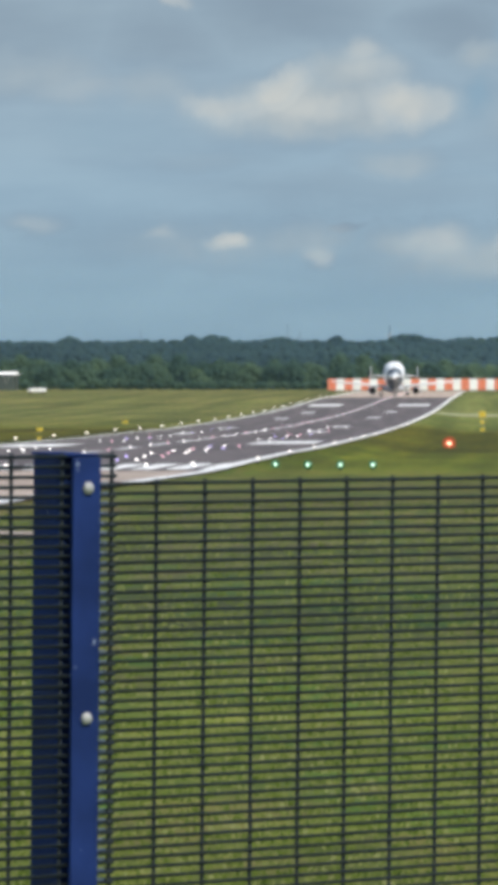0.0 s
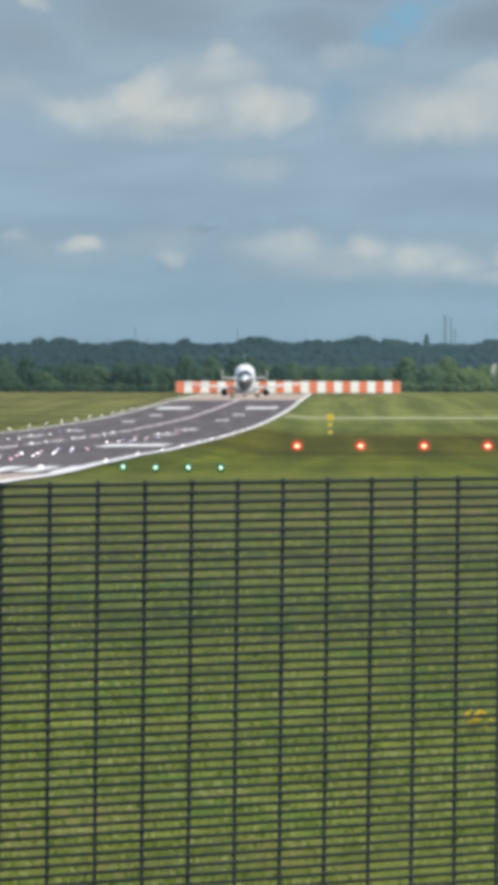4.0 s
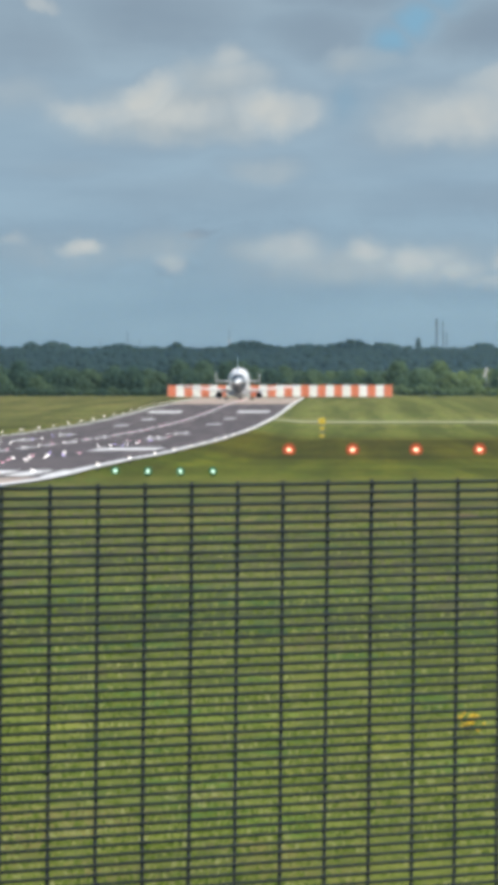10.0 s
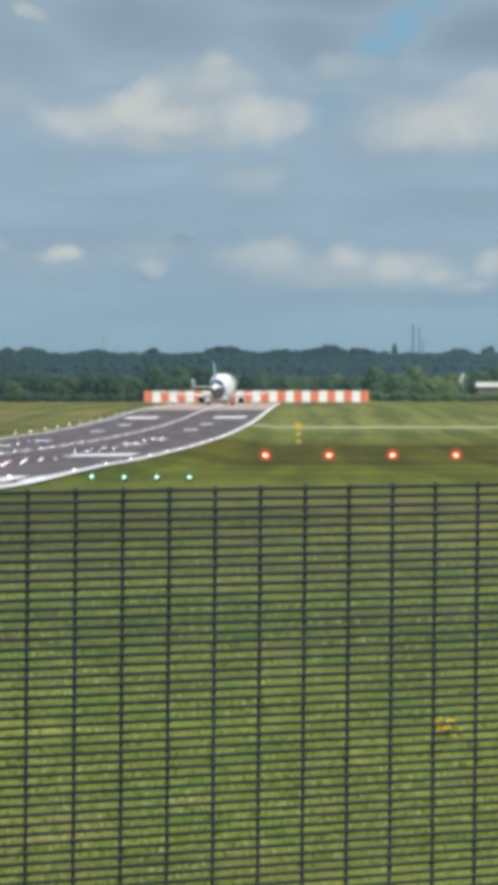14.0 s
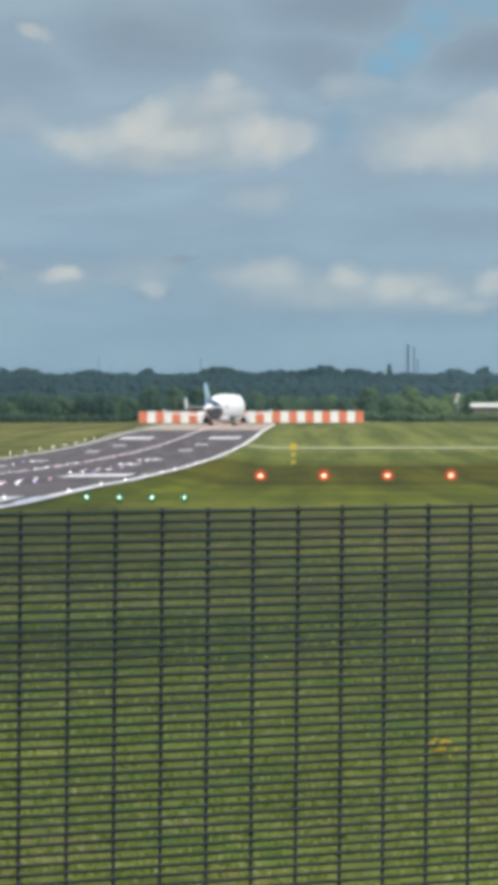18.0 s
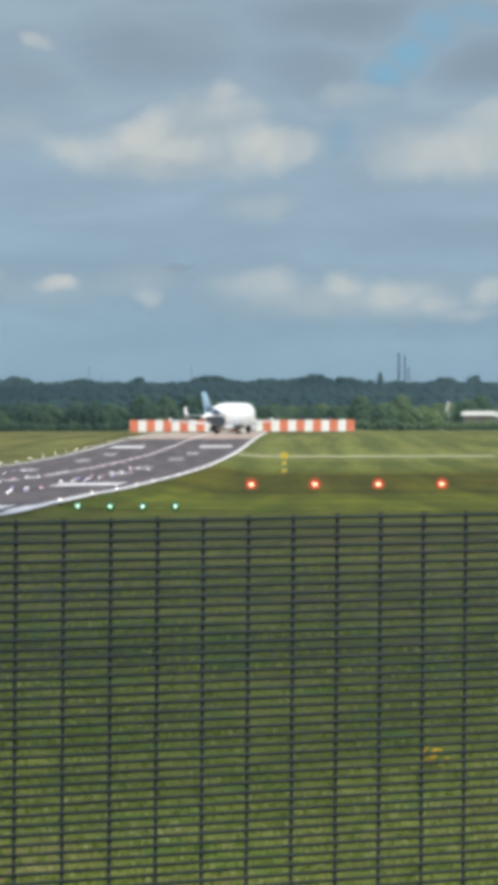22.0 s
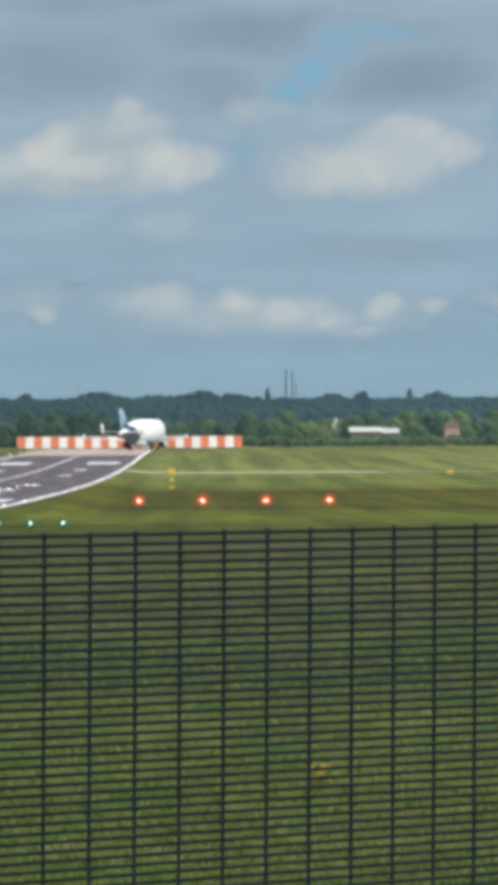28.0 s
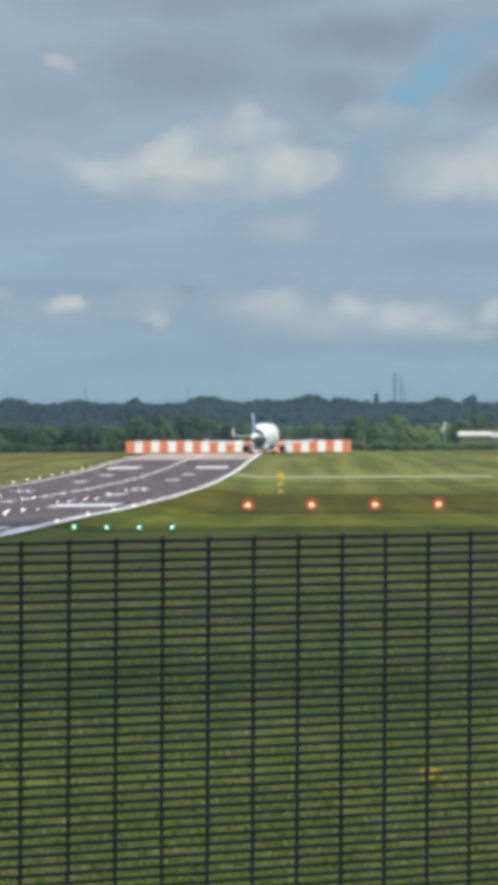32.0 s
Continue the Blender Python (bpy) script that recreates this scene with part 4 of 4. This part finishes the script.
def make_trees():
    kinds = []
    group = "trees beyond the airfield"
    for i, (h, sp, nb) in enumerate(((15, 6.5, 24), (12, 6.0, 22), (18, 7.0, 26), (10, 5.5, 20), (13, 7.5, 26))):
        x = -150 + 60 * i
        kinds.append(make_tree_kind("tree", 20 + i, h, sp, nb, 0.62, "broad leafy green tree in a belt beyond the airfield", "tree", Matrix.Translation((x, 2420, lie(x, 2420))), group))
    bushes = []
    for i, (h, sp) in enumerate(((4.5, 4.2), (5.5, 4.8), (3.6, 3.8))):
        x = -140 + 50 * i
        bushes.append(make_tree_kind("hedge_bush", 40 + i, h, sp, 15, 0.42, "dense green hedgerow bush along the airfield edge", "bush", Matrix.Translation((x, 2290, lie(x, 2290))), "hedgerow bushes"))
    rnd = random.Random(11)
    x = -420.0
    while x < 470:
        y = 2275 + rnd.uniform(-8, 10)
        copy_thing(rnd.choice(bushes), Matrix.Translation((x, y, lie(x, y) - 0.4)) @ Matrix.Rotation(rnd.uniform(0, 6.28), 4, "Z"))
        x += rnd.uniform(3.2, 6.5)
    for row, (y0, step, lo) in enumerate(((2330, 13, 0), (2400, 11, 0), (2490, 9, 0), (2620, 9, 1))):
        x = -430.0
        while x < 480:
            y = y0 + rnd.uniform(-25, 25)
            k = rnd.choice(kinds if row > 1 else (kinds[1], kinds[3], kinds[4], kinds[3]))
            if row == 0 and rnd.random() < 0.30 or y < 2440 and (111 < x < 151 or 166 < x < 180):
                x += step
                continue
            copy_thing(k, Matrix.Translation((x, y, lie(x, y) - 0.5)) @ Matrix.Rotation(rnd.uniform(0, 6.28), 4, "Z"))
            x += step * rnd.uniform(0.6, 1.5)
    for px in (755, 1008, 1175):
        y = 4385
        x = (px - 441) / 8700 * y
        make_tree_kind("conifer", int(px), 21, 5.5, 9, 0.8, "tall dark pointed tree above the woods", "tree", Matrix.Translation((x, y, lie(x, y))), "pointed trees", True)


def make_far_woods():
    rnd = np.random.RandomState(5)
    ico = bmesh.new()
    bmesh.ops.create_icosphere(ico, subdivisions=2, radius=1.0)
    ico.verts.index_update()
    base = np.array([v.co[:] for v in ico.verts])
    tri = np.array([[v.index for v in f.verts] for f in ico.faces])
    ico.free()
    def finish(V, Fs, mat, label):
        me = bpy.data.meshes.new("far_woods")
        me.from_pydata(np.concatenate(V).tolist(), [], np.concatenate(Fs).tolist())
        me.polygons.foreach_set("use_smooth", [True] * len(me.polygons))
        me.materials.append(mat)
        tagged(new("far_woods", me), label, "woods", kind="stuff")

    V, Fs, n = [], [], 0
    for y0, count, size in ((2780, 560, 6.5), (2950, 580, 7.0), (3200, 660, 7.5), (3500, 700, 8), (3800, 740, 9), (4100, 820, 9.5), (4330, 1000, 9)):
        if y0 == 3500:
            finish(V, Fs, HAZY_MID_LEAVES, "teal-green woodland behind the tree belt")
            V, Fs, n = [], [], 0
        w = y0 * 0.098
        for k in range(count):
            x = -w + 2 * w * (k + rnd.rand()) / count
            y = y0 + rnd.uniform(-70, 70)
            r = size * rnd.uniform(0.44, 0.66)
            jag = 1 + 0.07 * rnd.randn(len(base), 1)
            v = base * jag * np.array([r, r, r * rnd.uniform(0.8, 1.15)])
            c = np.array([x, y, lie(x, y) + size * rnd.uniform(0.30, 0.80)])
            V.append(v * 0.85 + c)
            Fs.append(tri + n)
            n += len(base)
            m = 26
            u = rnd.randn(m, 3)
            u /= np.linalg.norm(u, axis=1)[:, None]
            u[:, 2] = np.abs(u[:, 2])
            o = u * r * rnd.uniform(0.8, 1.06, (m, 1)) + c
            leaf = rnd.randn(m, 3, 3) * r * 0.10 + o[:, None, :]
            V.append(leaf.reshape(-1, 3))
            Fs.append(np.arange(m * 3).reshape(-1, 3) + n)
            n += m * 3
    # taller stands that break the skyline
    for px, half, up in ((-149, 9, 4), (74, 6, 8), (112, 12, 6), (325, 6, 5), (455, 20, 5), (644, 26, 6), (690, 18, 3), (866, 10, 4), (922, 6, 5), (1058, 12, 5), (230, 16, 2), (560, 16, 2)):
        for k in range(max(3, int(half))):
            f = rnd.uniform(-1, 1)
            r = rnd.uniform(3.2, 4.6)
            y = 4400 + rnd.uniform(-20, 20)
            x = (px - 441) / 8700 * y + f * half
            v = base * (1 + 0.12 * rnd.randn(len(base), 1)) * r
            V.append(v + np.array([x, y, lie(x, y) + 7.5 + (up + 1) * (1 - 0.8 * f * f) * rnd.uniform(0.4, 1.0)]))
            Fs.append(tri + n)
            n += len(base)
    finish(V, Fs, HAZY_FAR_LEAVES, "dark blue wooded ridge on the horizon")


def make_haze_sheets():
    """Added sheets that imitate haze between the airfield, the tree belt, the woods and the ridge."""
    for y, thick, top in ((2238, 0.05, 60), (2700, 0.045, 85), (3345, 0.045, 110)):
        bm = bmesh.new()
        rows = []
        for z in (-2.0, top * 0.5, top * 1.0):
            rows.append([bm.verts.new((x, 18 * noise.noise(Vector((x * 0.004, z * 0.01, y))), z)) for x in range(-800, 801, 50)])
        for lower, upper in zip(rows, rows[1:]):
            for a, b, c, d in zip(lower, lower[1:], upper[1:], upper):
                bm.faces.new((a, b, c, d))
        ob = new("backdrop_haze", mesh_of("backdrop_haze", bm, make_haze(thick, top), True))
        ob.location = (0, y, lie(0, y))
        tagged(ob, "see-through bluish sheet imitating haze before the distant woods", "haze", "haze banks", "structure")


# ---- far buildings and masts ----
def make_house(name, x, y, w, d, h, roof_h, wall_mat, roof_mat, label, windows):
    t = thing(name, (x, y, lie(x, y)), label, "house", "buildings beyond the airfield")
    part("wall", box(w, d, h, (0, 0, -0.3)), wall_mat, t)
    ov = 0.5
    ring = lambda yy: [(-w / 2 - ov, yy, h - 0.3), (w / 2 + ov, yy, h - 0.3), (w / 2 + ov, yy, h - 0.1), (0.02 * w, yy, h + roof_h), (-0.02 * w, yy, h + roof_h), (-w / 2 - ov, yy, h - 0.1)]
    if w > d:
        prof = [(-d / 2 - ov, h - 0.3), (d / 2 + ov, h - 0.3), (d / 2 + ov, h - 0.1), (0.2, h + roof_h), (-0.2, h + roof_h), (-d / 2 - ov, h - 0.1)]
        rings = [[(xx, p, q) for p, q in prof] for xx in (-w / 2 - ov, w / 2 + ov)]
    else:
        rings = [ring(-d / 2 - ov), ring(d / 2 + ov)]
    part("roof", loft(rings), roof_mat, t)
    for i in range(windows):
        wx = -w / 2 + w * (i + 0.5) / windows
        win = part("window", box(1.3, 0.1, 1.3, (wx, -d / 2 - 0.03, h * 0.5), 0.02), RENDER, t, "pale window frame")
        part("pane", box(1.05, 0.04, 1.05, (wx, -d / 2 - 0.1, h * 0.5 + 0.12)), GLASS, win)


def make_distance():
    def at(px, y):
        return (px - 441) / 8700 * y
    make_house("long_shed", 131.5, 2345, 15, 8, 6.9, 1.9, BARK, ROOF_CREAM, "long low shed with a pale metal roof among trees", 3)
    make_house("long_shed", 143.5, 2350, 7.5, 7, 6.2, 2.0, BARK, ROOF_PALE, "low outbuilding with a pale roof among trees", 2)
    make_house("brick_house", 173.0, 2350, 7, 9, 8.6, 4.0, BRICK, ROOF_TILE, "red brick gabled house half hidden by trees", 2)
    make_house("flat_roofed_block", at(1056, 2520), 2520, 13, 9, 14.2, 0.8, CLAD_GREEN, ROOF_PALE, "tall pale-roofed block behind the trees", 4)
    # hangar and white lorry on the far side
    y = 2200
    make_house("hangar", at(-300, y), y, 30, 22, 7.2, 1.2, CLAD_GREEN, WHITE, "dark hangar with a white roof edge", 4)
    x, y = at(-204, 1960), 1960.0
    van = thing("white_lorry", (x, y, lie(x, y)), "white box lorry parked on the grass beside the airfield", "lorry")
    part("cargo_box", box(5.4, 2.3, 1.5, (0.9, 0, 0.6), 0.08), WHITE, van)
    cab = part("cab", box(1.8, 2.2, 1.5, (-2.8, 0, 0.45), 0.25), WHITE, van)
    part("window", box(1.0, 2.24, 0.5, (-3.0, 0, 1.2), 0.08), GLASS, cab)
    for wx in (-2.7, 2.2):
        for wy in (-1.0, 1.0):
            part("wheel", tube(0.45, 0.45, (wx, wy - 0.14, 0.45), (wx, wy + 0.14, 0.45), 14), DARK, van)
    # windsock beside the hedge
    x, y = at(876, 2345), 2345.0
    sock = thing("windsock", (x, y, lie(x, y)), "limp pale windsock on a mast beside the hedge", "windsock")
    part("mast", tube(0.2, 0.14, (0, 0, -0.2), (0, 0, 13.6), 10), TOWER_GREY, sock, "grey mast")
    part("sleeve", tube(0.8, 0.5, (0.2, 0, 13.2), (-1.2, 0, 8.6), 14), RENDER, sock, "hanging pale sleeve")
    # chimneys and masts above the woods
    for px, top, r in ((788, 63, 1.0), (799, 60, 0.7), (806, 50, 0.6)):
        y = 4440
        x = at(px, y)
        c = thing("chimney_stack", (x, y, lie(x, y)), "tall thin grey chimney stack above the woods", "chimney", "distant chimneys")
        z = top - lie(x, y) + 3
        part("shaft", tube(r * 1.25, r, (0, 0, -1), (0, 0, z), 12), HAZY_SLATE, c)
        part("rim", tube(r * 1.15, r * 1.15, (0, 0, z - 2), (0, 0, z + 0.3), 12), HAZY_SLATE, c)
    for px, top in ((240, 51), (262, 44), (-20, 46), (510 - 270, 50), (628, 44), (192, 42)):
        y = 4445
        x = at(px, y)
        m = thing("mast", (x, y, lie(x, y)), "thin lattice mast above the woods", "mast", "distant masts")
        z = top - lie(x, y) + 3
        b = bmesh.new()
        for a in (0, 2.09, 4.19):
            tube(0.28, 0.2, (0.7 * math.cos(a), 0.7 * math.sin(a), -1), (0.25 * math.cos(a), 0.25 * math.sin(a), z), 6, b)
        part("lattice", b, HAZY_SLATE, m)
        part("antenna", tube(0.5, 0.3, (0, 0, z - 1.5), (0, 0, z + 1.5), 8), HAZY_SLATE, m)
    x, y = at(421, 4445), 4445
    t = thing("white_tower", (x, y, lie(x, y)), "white tower with a dark top above the woods", "tower")
    z = 48 - lie(x, y)
    part("shaft", tube(1.7, 1.1, (0, 0, -1), (0, 0, z), 12), TOWER_GREY, t)
    part("cap", tube(0.6, 0.5, (0, 0, z), (0, 0, z + 7), 10), HAZY_SLATE, t)


# ---- loose grass and weeds ----
def make_tufts():
    rnd = np.random.RandomState(8)
    verts, faces = [], []
    lo, hi = math.tan(radians(-5.2)), math.tan(radians(5.6))
    for k in range(22000):
        y = 46 * (4.6 ** rnd.rand())
        x = y * (lo + (hi - lo) * rnd.rand())
        if -66.5 < x - SKEW * y < -19 and y > 148:
            continue
        z = lie(x, y)
        big = 1 + 0.9 * noise.noise(Vector((x * 0.25, y * 0.25, 3.0)))
        for _ in range(3):
            a = 0.6 + rnd.uniform(-0.9, 0.9)
            w, h = 0.02 + 0.03 * rnd.rand(), (0.03 + 0.05 * rnd.rand()) * max(0.4, big)
            dx, dy = math.cos(a) * w, math.sin(a) * w
            ox, oy = rnd.uniform(-0.06, 0.06, 2)
            i = len(verts)
            verts += [(x + ox - dx, y + oy - dy, z - 0.01), (x + ox + dx, y + oy + dy, z - 0.01), (x + ox + rnd.uniform(-0.02, 0.02), y + oy + 0.8 * h, z + h)]
            faces.append((i, i + 1, i + 2))
    me = bpy.data.meshes.new("grass_tufts")
    me.from_pydata(verts, [], faces)
    me.materials.append(BLADES)
    tagged(new("grass_tufts", me), "short mown grass tufts, green and straw", "grass", kind="stuff")


def make_weed(x, y, label):
    w = thing("yellow_flower_clump", (x, y, lie(x, y)), label, "flowers", "yellow wildflower clumps")
    rnd = random.Random(int(x * 31 + y))
    b, s = bmesh.new(), bmesh.new()
    for _ in range(34):
        px, py, h = rnd.gauss(0, 0.10), rnd.uniform(-0.3, 0.3), rnd.uniform(0.10, 0.36)
        tube(0.004, 0.003, (px, py, -0.02), (px, py, h), 5, s)
        bmesh.ops.create_icosphere(b, subdivisions=1, radius=rnd.uniform(0.026, 0.042), matrix=Matrix.Translation((px, py, h)) @ Matrix.Diagonal((1, 1, 0.6, 1)))
    tagged(part("flower_heads", b, PETAL, w, "yellow flower heads"), kind="stuff")
    tagged(part("stems", s, BLADES, w, "thin green stems"), kind="stuff")


def make_bird(name, label, k):
    bird = thing(name, (8, 75, 4.6), label, "bird")
    hull = ((-0.15, 0.01), (-0.10, 0.034), (-0.02, 0.05), (0.06, 0.046), (0.12, 0.03), (0.17, 0.008))
    part("body", loft([[(d * k, k * r * math.cos(a), k * r * math.sin(a)) for a in (2 * math.pi * i / 10 for i in range(10))] for d, r in hull]), DARK, bird, "", True)

    def vane(root, tip, thick):
        return blade(*[tuple(Vector(p) * k for p in chord) for chord in (root, tip)], thick * k)
    for s in (-1, 1):
        part("wing", vane(((-0.08, s * 0.03, 0.02), (0.05, s * 0.03, 0.02)), ((0.08, s * 0.20, 0.20), (0.11, s * 0.20, 0.20)), 0.010), DARK, bird, "long dark pointed wing")
        part("tail_feather", vane(((0.13, s * 0.006, 0), (0.16, s * 0.022, 0)), ((0.28, s * 0.05, 0.0), (0.29, s * 0.056, 0.0)), 0.005), DARK, bird)
    return bird


def make_insect():
    fly = thing("flying_insect", (0, 16, 7), "small dark insect flying past", "insect")
    part("body", loft([[(d, r * math.cos(a), r * math.sin(a)) for a in (2 * math.pi * i / 8 for i in range(8))] for d, r in ((-0.009, 0.001), (-0.006, 0.004), (0.0, 0.005), (0.006, 0.004), (0.009, 0.002))]), DARK, fly, "", True)
    for s in (-1, 1):
        part("wing", blade(((0.003, s * 0.003, 0.003), (-0.003, s * 0.003, 0.003)), ((0.002, s * 0.012, 0.006), (-0.006, s * 0.011, 0.006)), 0.0006), STEEL, fly, "clear grey wing")
    return fly


make_fence()
AIRCRAFT = make_aircraft()
make_barrier()
make_lights()
make_sign(15.7, 950, ((0.9, 0.3, 0.8), (0.8, 1.7, 2.3), (1.3, 2.9, 4.0)), "stack of yellow marker boards on legs in the grass")
make_sign(-57.0, 1015, ((1.1, 0.3, 0.85),), "low yellow marker board beside the runway")
make_sign(-62.0, 842, ((1.1, 0.3, 0.85),), "low yellow marker board beside the runway")
make_trees()
make_far_woods()
make_haze_sheets()
make_distance()
make_tufts()
make_weed(3.43, 73.9, "clump of yellow wildflowers in the grass")
make_sign(87.5, 1195, ((1.6, 0.3, 1.0),), "low yellow marker board in the grass")
# this board stands in for an orange lamp at the runway edge
make_sign(-50.9, 690, ((0.55, 0.15, 0.55),), "small yellow board standing in for an orange edge lamp")
BIRD = make_bird("swallow", "small dark swallow flying low over the grass", 1.0)
SECOND_BIRD = make_bird("swallow", "small dark swallow gliding slowly over the grass", 0.8)
INSECT = make_insect()


# ---- what moves ----
# seconds, sideways angle of the tail (thousandths), its distance, heading
TAXI = [(0, -1.40, 1765, 0.0), (2, -1.15, 1800, 0.0), (4, -0.90, 1835, 0.2), (6.5, -0.85, 1873, 0.4), (9, -0.74, 1900, 0.8), (11, -0.62, 1918, 1.4), (12.3, -0.60, 1928, 2.6), (13.5, -0.62, 1935, 4.6),
        (15.5, -1.10, 1946, 9.0), (16.5, -1.26, 1951, 11.6), (18, -1.52, 1958, 15.5), (19.5, -1.40, 1966, 18.8), (21, -0.72, 1975, 21.3), (23, 0.86, 1988, 22.8), (25, 2.95, 2001, 22.8), (26.5, 4.6, 2011, 21.4),
        (28, 6.0, 2018, 19.4), (30, 8.97, 2028, 13.2), (31, 9.95, 2032, 11.2), (32, 10.8, 2036, 9.7)]


def motions():
    rows = []
    for t, side, dist, head in TAXI:
        x = side / 1000 * dist
        gx, gy = x + 26 * math.sin(radians(head)), dist + 26 * math.cos(radians(head))
        rows.append((t, pose(x, dist, lie(gx, gy) + 0.03, 0, 0, -head)))
    walk(AIRCRAFT, rows)
    for ob in CLOUDS:
        v, y = ob["drift"], ob.location.y
        walk(ob, [(t, pose((t - 4) * v * PER, y, EYE_Z)) for t in (0, 8, 16, 24, 32)])
    for ob, x, y, turn in SHADE_CLOUDS:
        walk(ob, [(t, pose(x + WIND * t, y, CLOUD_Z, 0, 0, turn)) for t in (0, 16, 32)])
    start, speed = Vector((14.6, 75, 6.37)), Vector((-6.9, 0, -0.82))
    walk(BIRD, [(0, pose(*start, 0, 0, 4)), (2, pose(*(start + speed * 2), 0, 0, 4)), (2.8, pose(*(start + speed * 2.8), 0, 0, 4)), (4, pose(-13.0, 75, 4.4, 8, 0, 4)), (32, pose(-200, 120, 8, 0, 0, 4))])
    walk(SECOND_BIRD, [(0, pose(103, 150, 8, 0, 0, 2)), (20, pose(24.2, 150, 4.6, 0, 0, 2)), (23, pose(12.42, 150, 3.18, 0, 0, 2)), (24, pose(8.49, 150, 2.70, 0, 0, 2)), (25, pose(4.56, 150, 2.30, 0, 0, 2)),
                       (27, pose(-3.3, 150, 2.2, 0, 0, 2)), (32, pose(-23, 150, 4, 0, 0, 2))])
    walk(INSECT, [(0, pose(-63.8, 16, 27, 0, 0, 0)), (15, pose(-3.62, 16, 8.59, 0, 0, 0)), (16, pose(0.385, 16, 7.34, 0, 0, 0)), (17, pose(4.4, 16, 6.1, 0, 0, 0)), (32, pose(64, 16, 9, 0, 0, 0))])


motions()
